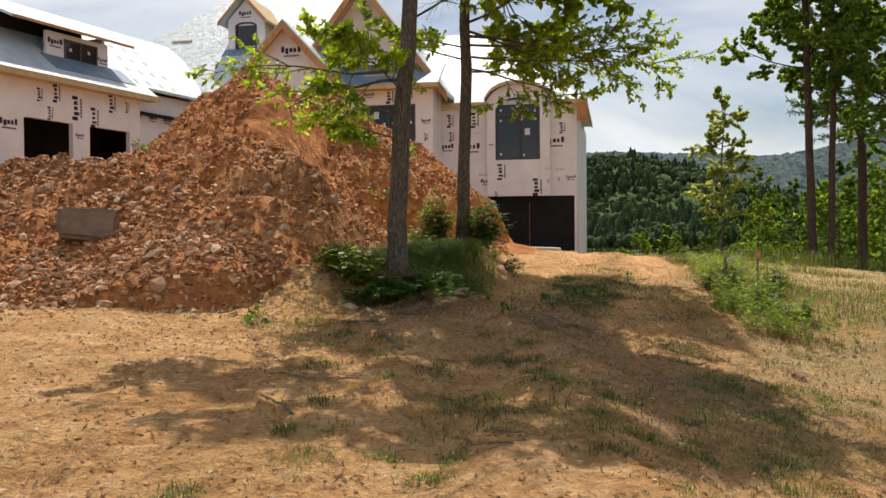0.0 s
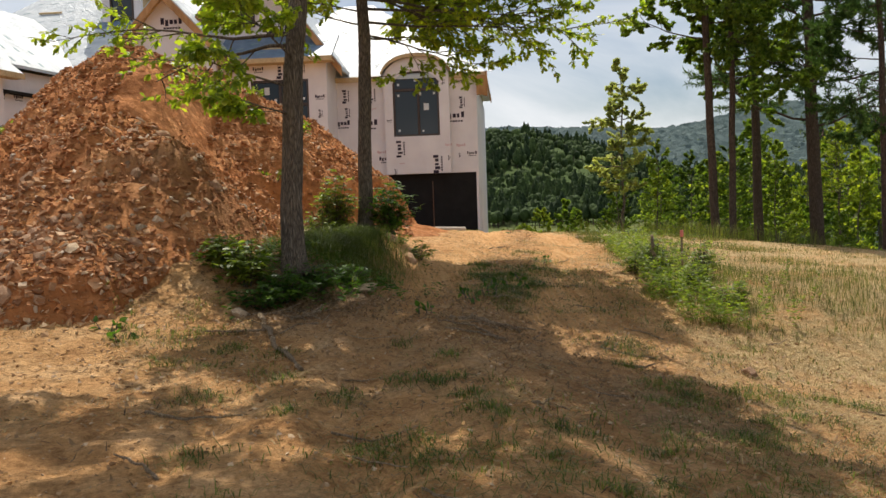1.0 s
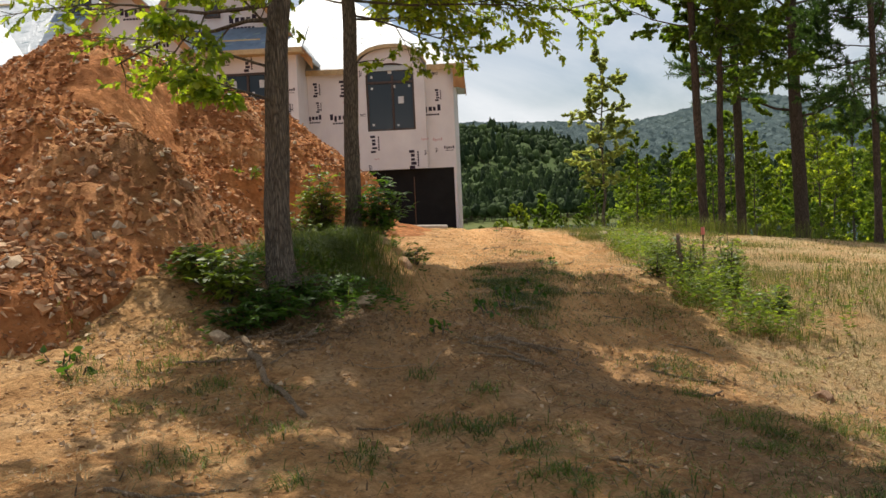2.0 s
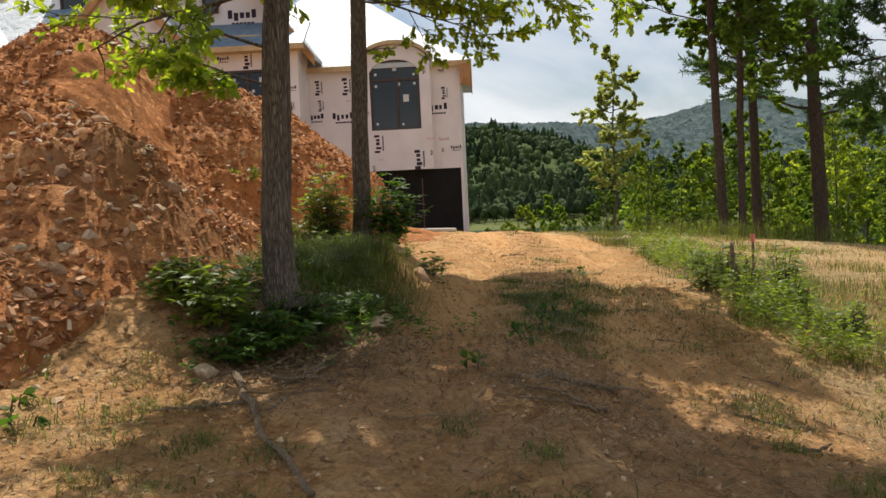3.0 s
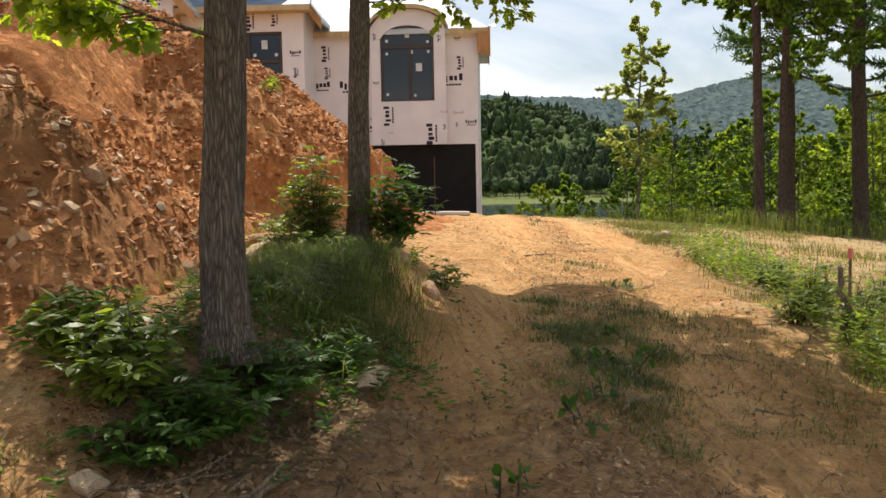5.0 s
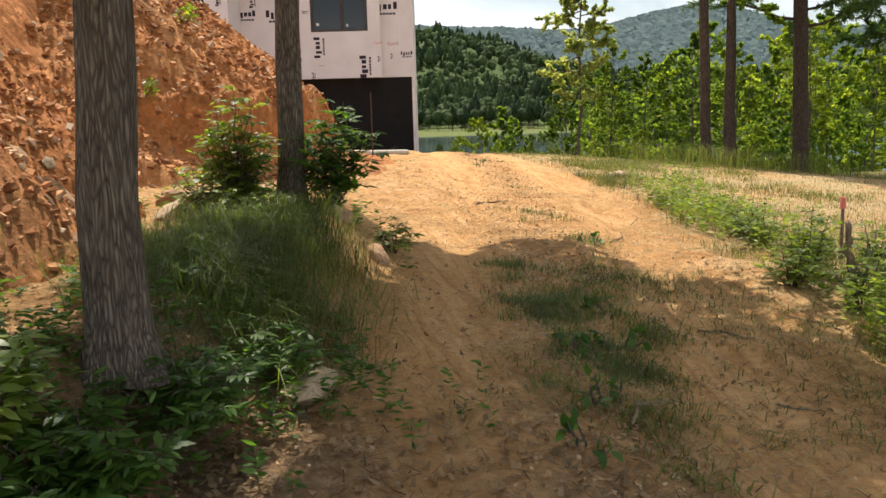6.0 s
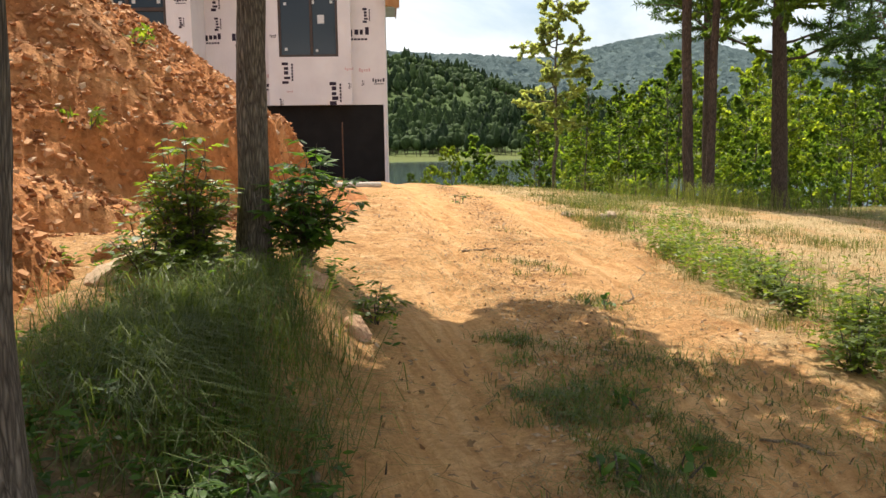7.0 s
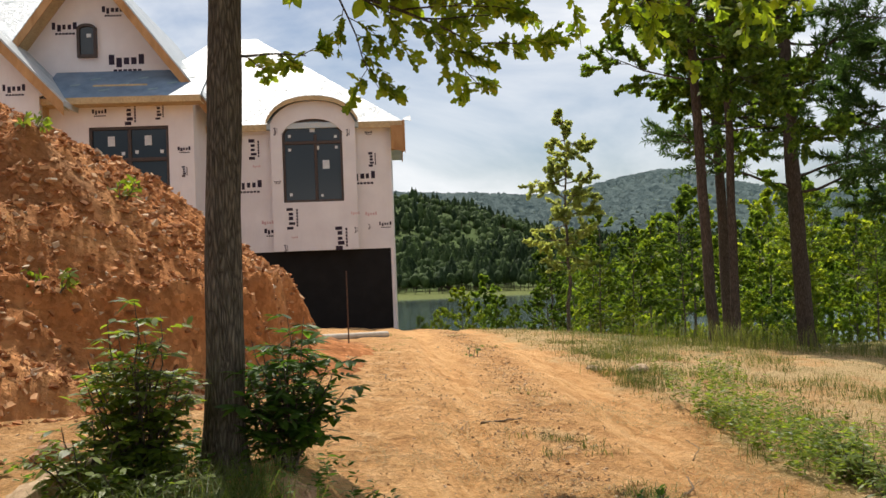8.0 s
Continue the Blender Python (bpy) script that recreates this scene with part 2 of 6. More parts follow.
def bark_mat(name, c1, c2, sx=26.0):
    m, n, l, b = node_mat(name, 0.95, 0.1)
    f = add_noise(n, l, sx * 1.5, 8.0, 0.7, stretch=(1.0, 1.0, 0.13), dist=0.9)
    g = add_noise(n, l, 3.0, 4.0)
    tc = n.new("ShaderNodeTexCoord")
    mp = n.new("ShaderNodeMapping")
    mp.inputs["Scale"].default_value = (1.0, 1.0, 0.14)
    l.new(tc.outputs["Object"], mp.inputs["Vector"])
    wob = n.new("ShaderNodeVectorMath")
    wob.operation = 'ADD'
    l.new(mp.outputs["Vector"], wob.inputs[0])
    nz = n.new("ShaderNodeTexNoise")
    nz.inputs["Scale"].default_value = sx * 0.6
    l.new(mp.outputs["Vector"], nz.inputs["Vector"])
    sc = n.new("ShaderNodeVectorMath")
    sc.operation = 'SCALE'
    sc.inputs["Scale"].default_value = 0.06
    l.new(nz.outputs["Color"], sc.inputs[0])
    l.new(sc.outputs[0], wob.inputs[1])
    vo = n.new("ShaderNodeTexVoronoi")
    vo.feature = 'DISTANCE_TO_EDGE'
    vo.inputs["Scale"].default_value = sx * 2.3
    l.new(wob.outputs[0], vo.inputs["Vector"])
    plate = ramp(n, l, vo.outputs["Distance"], [(0.0, (0.1, 0.1, 0.1)), (0.34, (1.0, 1.0, 1.0))])
    both = mix(n, l, 0.62, plate, f)
    f = both
    col = ramp(n, l, f, [(0.25, c1), (0.72, c2)])
    col = mix(n, l, 0.5, col, ramp(n, l, g, [(0.3, (0.6, 0.58, 0.55)), (0.7, (1.1, 1.1, 1.1))]), 'MULTIPLY')
    l.new(col, b.inputs["Base Color"])
    bump(n, l, b, f, 1.0, 0.045)
    return m


M_GROUND, M_SPOIL, M_WRAP, M_ROOF = ground_mat(), spoil_mat(), wrap_mat(), membrane_mat()
M_STONE = simple_mat("shale_stone", (0.28, 0.15, 0.085), (0.50, 0.32, 0.20), 9.0, 0.9, 0.2, 0.01, vary=0.35)
M_PALE = simple_mat("pale_stone", (0.36, 0.25, 0.155), (0.56, 0.42, 0.28), 8.0, 0.85, 0.25, 0.012, vary=0.2)
M_BLOCK = simple_mat("grey_brown_block", (0.16, 0.11, 0.08), (0.26, 0.19, 0.14), 5.0, 0.95, 0.1, 0.01)
M_DAMP = simple_mat("damp_proofing", (0.006, 0.005, 0.005), (0.014, 0.012, 0.012), 2.0, 0.75, 0.25)
# near-black colour stands in for the shade inside the house
M_INSIDE_SHADE = simple_mat("inside_shade", (0.02, 0.016, 0.014), (0.035, 0.03, 0.026), 1.5, 0.9, 0.1)
M_WOOD = simple_mat("bare_lumber", (0.36, 0.18, 0.075), (0.56, 0.32, 0.15), 5.0, 0.75, 0.2, 0.004, stretch=(1, 1, 0.3))
M_OSB = simple_mat("strand_board", (0.42, 0.29, 0.15), (0.64, 0.48, 0.28), 22.0, 0.8, 0.2, 0.003)
M_FRAME = simple_mat("brown_window_frame", (0.045, 0.028, 0.022), (0.08, 0.05, 0.04), 8.0, 0.45, 0.4)
M_INK = simple_mat("printed_ink", (0.02, 0.012, 0.028), (0.05, 0.035, 0.06), 12.0, 0.6, 0.2)
M_PINK = simple_mat("faded_pink_print", (0.62, 0.36, 0.38), (0.74, 0.52, 0.53), 12.0, 0.6, 0.2)
M_BLUE = simple_mat("blue_underlay", (0.10, 0.16, 0.24), (0.20, 0.28, 0.38), 2.5, 0.5, 0.4, 0.01)
M_CYAN = simple_mat("underlay_print", (0.16, 0.25, 0.28), (0.28, 0.37, 0.40), 6.0, 0.5, 0.3)
M_LABEL = simple_mat("pane_sticker", (0.55, 0.56, 0.58), (0.75, 0.75, 0.76), 10.0, 0.5, 0.3)
M_BARK = bark_mat("oak_bark", (0.05, 0.04, 0.032), (0.30, 0.25, 0.20))
M_BARKP = bark_mat("pine_bark", (0.045, 0.032, 0.026), (0.17, 0.125, 0.10), 16.0)
M_TWIG = bark_mat("weathered_stick", (0.22, 0.155, 0.10), (0.56, 0.43, 0.30), 40.0)
M_OAK = leaf_mat("oak_leaf", (0.085, 0.14, 0.024), (0.27, 0.34, 0.055), (3.2, 3.1, 0.8))
M_SLOPE = leaf_mat("slope_leaf", (0.075, 0.125, 0.028), (0.27, 0.33, 0.065), (2.2, 2.3, 0.8), 0.3, 0.85)
M_GUM = leaf_mat("gum_leaf", (0.075, 0.125, 0.025), (0.19, 0.26, 0.05), (2.2, 2.3, 0.8))
M_POPLAR = leaf_mat("young_leaf", (0.075, 0.12, 0.024), (0.22, 0.28, 0.055), (2.4, 2.4, 0.8))
M_PALELEAF = leaf_mat("pale_leaf", (0.20, 0.25, 0.09), (0.40, 0.45, 0.19), (2.6, 2.4, 1.4), 0.6)
M_PINE = leaf_mat("pine_needle", (0.045, 0.085, 0.03), (0.11, 0.17, 0.055), (1.4, 1.6, 0.8), 0.2)
M_SHRUB = leaf_mat("shrub_leaf", (0.042, 0.092, 0.02), (0.13, 0.22, 0.046), (1.7, 1.9, 0.7), 0.22)
M_GRASS = leaf_mat("grass_blade", (0.07, 0.09, 0.022), (0.23, 0.23, 0.075), (1.4, 1.5, 0.8), 0.2)
M_BLADE = leaf_mat("green_blade", (0.065, 0.098, 0.026), (0.20, 0.235, 0.062), (1.4, 1.5, 0.7), 0.2)
M_STRAW = leaf_mat("dry_straw", (0.28, 0.20, 0.09), (0.58, 0.45, 0.24), (1.0, 0.95, 0.8), 0.15)
M_FAR = far_leaf_mat("far_foliage", (0.034, 0.060, 0.026), (0.135, 0.20, 0.066))
# the blue-grey base colour carries the distance haze over the ridges
M_HAZY_RIDGE = far_leaf_mat("hazy_ridge_foliage", (0.10, 0.150, 0.158), (0.135, 0.190, 0.185), 0.25)
M_SHRED = leaf_mat("bark_shred", (0.09, 0.06, 0.035), (0.30, 0.21, 0.13), (0.6, 0.5, 0.4), 0.1)
M_LITTER = leaf_mat("dead_leaf", (0.26, 0.165, 0.09), (0.46, 0.32, 0.19), (1.0, 0.9, 0.7), 0.15)
M_RUST = simple_mat("rusty_steel", (0.05, 0.03, 0.022), (0.12, 0.07, 0.045), 20.0, 0.7, 0.3)
M_TAPE = simple_mat("pink_marker_tape", (0.75, 0.16, 0.14), (0.85, 0.28, 0.22), 10.0, 0.6, 0.3)
M_PIPE = simple_mat("pale_drain_pipe", (0.42, 0.37, 0.30), (0.58, 0.52, 0.44), 10.0, 0.6, 0.3)
M_BLOOM = simple_mat("small_flower", (0.6, 0.6, 0.55), (0.8, 0.8, 0.75), 10.0)


def glass_mat():
    m, n, l, b = node_mat("dark_pane", 0.06, 0.5)
    b.inputs["Base Color"].default_value = (0.02, 0.025, 0.03, 1)
    bump(n, l, b, add_noise(n, l, 1.2, 2.0), 0.05, 0.01)
    return m


def water_mat():
    m, n, l, b = node_mat("lake_water", 0.08, 0.5)
    col = ramp(n, l, add_noise(n, l, 0.02, 3.0), [(0.3, (0.05, 0.075, 0.075)), (0.7, (0.08, 0.11, 0.11))])
    l.new(col, b.inputs["Base Color"])
    bump(n, l, b, add_noise(n, l, 0.5, 4.0, stretch=(1, 0.3, 1)), 0.25, 0.15)
    return m


M_GLASS, M_WATER = glass_mat(), water_mat()

# ---- mesh helpers ----
def raw(name, verts, faces, material, smooth=False):
    """A mesh from an array of places and an array of faces with equally many corners."""
    verts, faces = np.asarray(verts, np.float32).reshape(-1, 3), np.asarray(faces, np.int32)
    k = faces.shape[1]
    me = bpy.data.meshes.new(name)
    me.vertices.add(len(verts))
    me.vertices.foreach_set("co", verts.ravel())
    me.loops.add(faces.size)
    me.loops.foreach_set("vertex_index", faces.ravel())
    me.polygons.add(len(faces))
    me.polygons.foreach_set("loop_start", np.arange(0, faces.size, k, dtype=np.int32))
    me.polygons.foreach_set("use_smooth", np.full(len(faces), smooth))
    me.update(calc_edges=True)
    me.materials.append(material)
    return me


def thing(name, label, category, at=(0, 0, 0), group="", kind=""):
    ob = new(name)
    ob.empty_display_size = 0.2
    ob.location = at
    return tagged(ob, label, category, group, kind)


def part(name, data, parent, label=""):
    """Links a mesh as one part under a thing or part."""
    ob = new(name, data)
    ob.parent = parent
    return tagged(ob, label)


def part_bm(name, bm, material, parent, label="", smooth=False):
    me = bpy.data.meshes.new(name)
    bmesh.ops.recalc_face_normals(bm, faces=bm.faces)
    bm.to_mesh(me)
    bm.free()
    if smooth:
        me.polygons.foreach_set("use_smooth", np.full(len(me.polygons), True))
    me.materials.append(material)
    return part(name, me, parent, label)


def box_bm(lo, hi, bevel=0.0, bm=None):
    bm = bm or bmesh.new()
    mid = [(a + b) / 2 for a, b in zip(lo, hi)]
    size = [max(b - a, 1e-4) for a, b in zip(lo, hi)]
    made = bmesh.ops.create_cube(bm, size=1, matrix=Matrix.LocRotScale(mid, None, size))
    if bevel:
        edges = list({e for v in made["verts"] for e in v.link_edges})
        bmesh.ops.bevel(bm, geom=edges, offset=bevel, segments=1, affect='EDGES')
    return bm


def lattice(seed):
    return np.random.RandomState(seed).rand(256, 256)


LATTICES = [lattice(s) for s in range(40, 48)]


def vnoise(x, y, k=0):
    """Smooth value noise, 0 to 1."""
    g = LATTICES[k % 8]
    xi, yi = np.floor(x).astype(int), np.floor(y).astype(int)
    fx, fy = x - xi, y - yi
    fx, fy = fx * fx * (3 - 2 * fx), fy * fy * (3 - 2 * fy)
    a, b = g[xi % 256, yi % 256], g[(xi + 1) % 256, yi % 256]
    c, d = g[xi % 256, (yi + 1) % 256], g[(xi + 1) % 256, (yi + 1) % 256]
    return (a * (1 - fx) + b * fx) * (1 - fy) + (c * (1 - fx) + d * fx) * fy


def fbm(x, y, k=0, octaves=4, gain=0.5):
    total, amp, norm = 0.0, 1.0, 0.0
    for o in range(octaves):
        total = total + amp * vnoise(x * 2 ** o + 17.3 * o, y * 2 ** o - 9.1 * o, k + o)
        norm += amp
        amp *= gain
    return total / norm


def ease(a, b, v):
    t = np.clip((v - a) / (b - a), 0, 1)
    return t * t * (3 - 2 * t)


# ---- the lie of the land ----
RISE_Y = (-400, -60, -20, -5, 0, 4, 7.6, 10, 12.3, 15.6, 19.5, 23.5, 30, 34, 37.6, 42, 50, 70, 95, 150, 345, 368, 430, 470, 520, 4000)
RISE_Z = (-2, -1, -0.3, -0.12, 0.03, 0.22, 0.47, 0.67, 0.77, 0.83, 1.0, 1.13, 1.08, 0.98, 0.80, -0.3, -2.6, -6.6, -9.4, -11.5, -11.5, -8.1, -7.4, -6.2, -4.0, 0.0)
LAKE_Z = -8.5


def track_x(y):
    """The middle of the vehicle track."""
    return np.interp(y, (-10, 4, 9, 13, 20, 30, 40), (0.6, 0.7, 1.0, 1.6, 2.8, 4.3, 5.6))


def rut_x(y):
    """The middle line between the two wheel ruts."""
    return np.interp(y, (-10, 4, 9, 10.7, 13, 16, 18, 22, 25, 30, 40), (0.6, 0.75, 1.15, 1.5, 2.1, 2.97, 3.5, 4.25, 4.8, 5.6, 6.8))


def base_z(x, y):
    x, y = np.asarray(x, float), np.asarray(y, float)
    z = np.zeros(np.broadcast(x, y).shape)
    for s in (-1.2, -0.4, 0.4, 1.2):
        z = z + np.interp(y + s, RISE_Y, RISE_Z) / 4
    near = ease(120, 60, y)
    r = np.clip(x - 1, 0, None)
    z = z - near * np.minimum(0.03 * r + 0.0033 * r * r, 1.6)
    z = z - 0.18 * np.clip(x - 1, 0, 4) * ease(13.5, 8.5, y) * ease(-8, 2, y)
    z = z + near * 0.03 * np.clip(-x - 1, 0, 30)
    # the knoll that carries the two oaks, with a worn edge along the track
    edge = np.interp(y, (9.8, 11, 12.5, 14.2, 15.5, 17.5), (-0.95, -0.2, 0.3, 1.0, 1.1, 0.3))
    z = z + 0.44 * ease(0.32, -0.42, x - edge) * ease(9.5, 10.9, y) * ease(19.5, 16.5, y) * ease(-4.5, -2.0, x)
    z = z + 2.0 * ease(-6, -14, x) * ease(20, 28, y) * near
    far = np.hypot(x, y)
    bear = np.degrees(np.arctan2(x, y))
    lump = fbm(x / 160, y / 160, 2, 4)
    z = z + ease(470, 900, far) * ease(400, 470, y) * (22 + 47 * np.exp(-((bear - 10.5) / 8.5) ** 2)) * (0.78 + 0.42 * lump)
    z = z + ease(1300, 2500, far) * ease(400, 900, y) * (154 + 68 * np.exp(-((bear - 28) / 5) ** 2)) * (0.86 + 0.28 * fbm(x / 600, y / 600, 4, 4))
    return z


def ground_z(x, y):
    x, y = np.asarray(x, float), np.asarray(y, float)
    z = base_z(x, y)
    near = ease(60, 40, np.hypot(x, y - 10))
    z = z + near * ((fbm(x * 0.5, y * 0.5, 1, 3) - 0.5) * 0.10 + (fbm(x * 2.4, y * 2.4, 3, 3) - 0.5) * 0.08 + (fbm(x * 6, y * 6, 5, 2) - 0.5) * 0.05)
    off = x - rut_x(y)
    for c in (-0.82, 0.82):
        rut = near * np.exp(-((off - c) / 0.27) ** 2)
        z = z - rut * (0.06 + 0.05 * (fbm(off * 7.0, y * 0.5, 2, 2) - 0.5))
    return z


# spoil heaps: crest lines with heights
CREST_A = ((-5.3, 20.2, 4.85), (-4.4, 20.4, 5.2), (-2.83, 24.4, 4.92), (-1.32, 24.75, 3.72), (-0.94, 25.2, 2.15))
CREST_B = ((-10.5, 12.6, 1.9), (-6.5, 13.2, 2.45), (-4.8, 13.9, 2.6), (-3.0, 14.0, 3.0))


def crest(x, y, line, slope, steep):
    best = np.full(np.broadcast(x, y).shape, -99.0)
    for (ax, ay, az), (bx, by, bz) in zip(line, line[1:]):
        dx, dy = bx - ax, by - ay
        t = np.clip(((x - ax) * dx + (y - ay) * dy) / (dx * dx + dy * dy), 0, 1)
        d = np.hypot(x - ax - t * dx, y - ay - t * dy)
        d = np.sqrt(d * d + 0.25) - 0.5
        best = np.maximum(best, az + t * (bz - az) - slope * d - 0.9 * np.clip(d - steep, 0, None))
    return best


def heap_z(x, y):
    """Top of the spoil heap; below the ground where there is none."""
    x, y = np.asarray(x, float), np.asarray(y, float)
    wx, wy = x + (fbm(x * 0.6, y * 0.6, 2, 3) - 0.5) * 1.1, y + (fbm(x * 0.6 + 40, y * 0.6, 3, 3) - 0.5) * 1.1
    a, b = crest(np.where(wx < -4.9, -4.9 + (wx + 4.9) * 1.7, wx), wy, CREST_A, 0.72, 3.6), crest(np.where(wx > -3.2, -3.2 + (wx + 3.2) * 1.9, wx), wy, CREST_B, 0.50, 3.9)
    k = 0.35
    z = np.maximum(a, b) + k * np.log1p(np.exp(-np.abs(a - b) / k)) * 0.6
    h = z - base_z(x, y)
    # a bite dug out of the near face, and an undercut bank along the track side
    h = h - 1.1 * ease(-3.8, -2.2, x) * ease(14.8, 16.8, y) * ease(21.0, 18.8, y) * np.clip(h, 0, 1)
    side = ease(-3.4, -1.4, x) * ease(17.5, 20.0, y) * ease(27.5, 25.5, y)
    e0 = 0.75 + 0.5 * (fbm(x * 0.9, y * 0.9, 6, 3) - 0.5) + 0.55 * (fbm((y - 0.5 * x) * 3.2, x * 0.3, 2, 3) - 0.5)
    cut = 0.30 * np.clip(h / 0.9, -1, 1) + 1.0 * ease(e0, e0 + 0.34, h) + np.clip(h - 1.3, 0, None)
    h = h * (1 - side) + cut * side
    # a slumped dark lump, ledges, scoops and crumbs
    h = h + 0.42 * np.exp(-((x + 1.95) / 0.75) ** 2) * ease(11.1, 12.1, y) * ease(13.6, 12.2, y)
    on = np.clip(h, 0, 1)
    step = fbm(x * 0.55 + 9, y * 0.55, 4, 3)
    ledge = (step * 6 + h * 0.7) % 1.0
    h = h + on * 0.11 * (np.where(ledge < 0.8, ledge / 0.8, (1 - ledge) / 0.2) - 0.5)
    h = h + on * ((fbm(x * 1.2, y * 1.2, 1, 3) - 0.5) * 0.42 + np.abs(fbm(x * 2.6, y * 2.6, 5, 2) - 0.5) * 0.28 + (fbm(x * 5.0, y * 5.0, 7, 3) - 0.5) * 0.17)
    return base_z(x, y) + h


def surface_z(x, y):
    return np.maximum(ground_z(x, y), heap_z(x, y))


def spaced(lo, hi, step, far_lo, far_hi, grow=1.13):
    core = list(np.arange(lo, hi + step / 2, step))
    s, p = step, hi
    while p < far_hi:
        s *= grow
        p += s
        core.append(p)
    s, p = step, lo
    while p > far_lo:
        s *= grow
        p -= s
        core.insert(0, p)
    return np.array(core)


def grid_faces(nx, ny, keep=None):
    i = np.arange(nx * ny).reshape(ny, nx)
    q = np.stack([i[:-1, :-1], i[:-1, 1:], i[1:, 1:], i[1:, :-1]], -1).reshape(-1, 4)
    return q if keep is None else q[keep.ravel()]


def cover(x, y):
    """Straw, grass and woodland floor over the clay: red, green, blue."""
    off = np.abs(x - rut_x(y))
    patch = fbm(x * 0.7, y * 0.7, 3, 4)
    right = ease(1.4, 3.2, x - track_x(y) + 1.6 * (patch - 0.5))
    straw = 0.62 * right * (0.55 + 0.95 * fbm(x * 0.9 + 7, y * 0.9, 5, 4)) + 0.42 * ease(6, 0, y) * ease(0.40, 0.6, patch) + 0.35 * np.exp(-(off / 0.5) ** 2) * ease(0.45, 0.6, patch)
    grass = 0.25 * right + 0.38 * ease(20, 30, y) * ease(3.5, 5.5, x - track_x(y)) + 0.25 * np.exp(-(off / 0.45) ** 2) * ease(0.5, 0.62, patch) * ease(16, 12, y)
    grass = grass + 0.5 * np.exp(-((x + 0.2) / 1.0) ** 2 - ((y - 12.4) / 1.9) ** 2)
    wood = np.maximum(ease(44, 56, y), ease(24, 40, x))
    shore = ease(335, 350, y) * ease(480, 440, y)
    wood, grass = wood * (1 - shore), grass + shore
    wood = np.maximum(wood, ease(-16, -30, x))
    # humus round oaks and knoll, plus shade painted onto the open clay
    humus_shade = np.exp(-((x + 0.3) / 0.7) ** 2 - ((y - 10.4) / 0.9) ** 2) + 0.25 * np.exp(-((x - 1.5) / 0.45) ** 2 - ((y - 10.2) / 1.9) ** 2) + 0.6 * np.exp(-((x - 2.3) / 0.9) ** 2 - ((y - 7.0) / 1.3) ** 2) + 0.5 * np.exp(-((x - 0.8) / 1.3) ** 2 - ((y - 8.7) / 1.5) ** 2) + 0.95 * np.exp(-((x + 0.25) / 0.62) ** 2 - ((y - 12.0) / 1.7) ** 2)
    return np.clip(straw, 0, 1), np.clip(grass, 0, 1), wood, np.clip(humus_shade, 0, 1)


def build_ground():
    xs, ys = spaced(-6.0, 9.0, 0.07, -3200, 3200), spaced(-0.5, 24.0, 0.07, -900, 3600)
    gx, gy = np.meshgrid(xs, ys)
    gz = ground_z(gx, gy)
    me = raw("ground", np.stack([gx, gy, gz], -1), grid_faces(len(xs), len(ys)), M_GROUND, True)
    s, g, w, hu = cover(gx, gy)
    at = me.color_attributes.new("cover", 'FLOAT_COLOR', 'POINT')
    at.data.foreach_set("color", np.stack([s, g, w, np.ones_like(s)], -1).astype(np.float32).ravel())
    at = me.color_attributes.new("humus_shade", 'FLOAT_COLOR', 'POINT')
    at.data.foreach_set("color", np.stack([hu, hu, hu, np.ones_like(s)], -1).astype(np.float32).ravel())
    off = np.abs(np.abs(gx - rut_x(gy)) - 0.82)
    wo = np.exp(-(off / 0.42) ** 2) * ease(7.5, 10.5, gy) * ease(40, 32, gy) * (0.55 + 0.6 * ease(0.35, 0.6, fbm(gx * 0.8, gy * 0.35, 6, 3)))
    wo = np.clip(wo * 0.95, 0, 0.93)
    at = me.color_attributes.new("worn", 'FLOAT_COLOR', 'POINT')
    at.data.foreach_set("color", np.stack([wo, wo, wo, np.ones_like(s)], -1).astype(np.float32).ravel())
    return tagged(new("ground", me), "sun-baked orange clay ground with wheel ruts, straw and grass", "ground", kind="structure")


build_ground()
lake_bm = bmesh.new()
bmesh.ops.create_grid(lake_bm, x_segments=8, y_segments=8, size=1, matrix=Matrix.LocRotScale((150, 300, LAKE_Z), None, (900, 240, 1)))
lake_me = bpy.data.meshes.new("lake")
lake_bm.to_mesh(lake_me)
lake_bm.free()
lake_me.materials.append(M_WATER)
tagged(new("lake", lake_me), "still grey-blue lake water below the wooded hills", "lake", kind="structure")


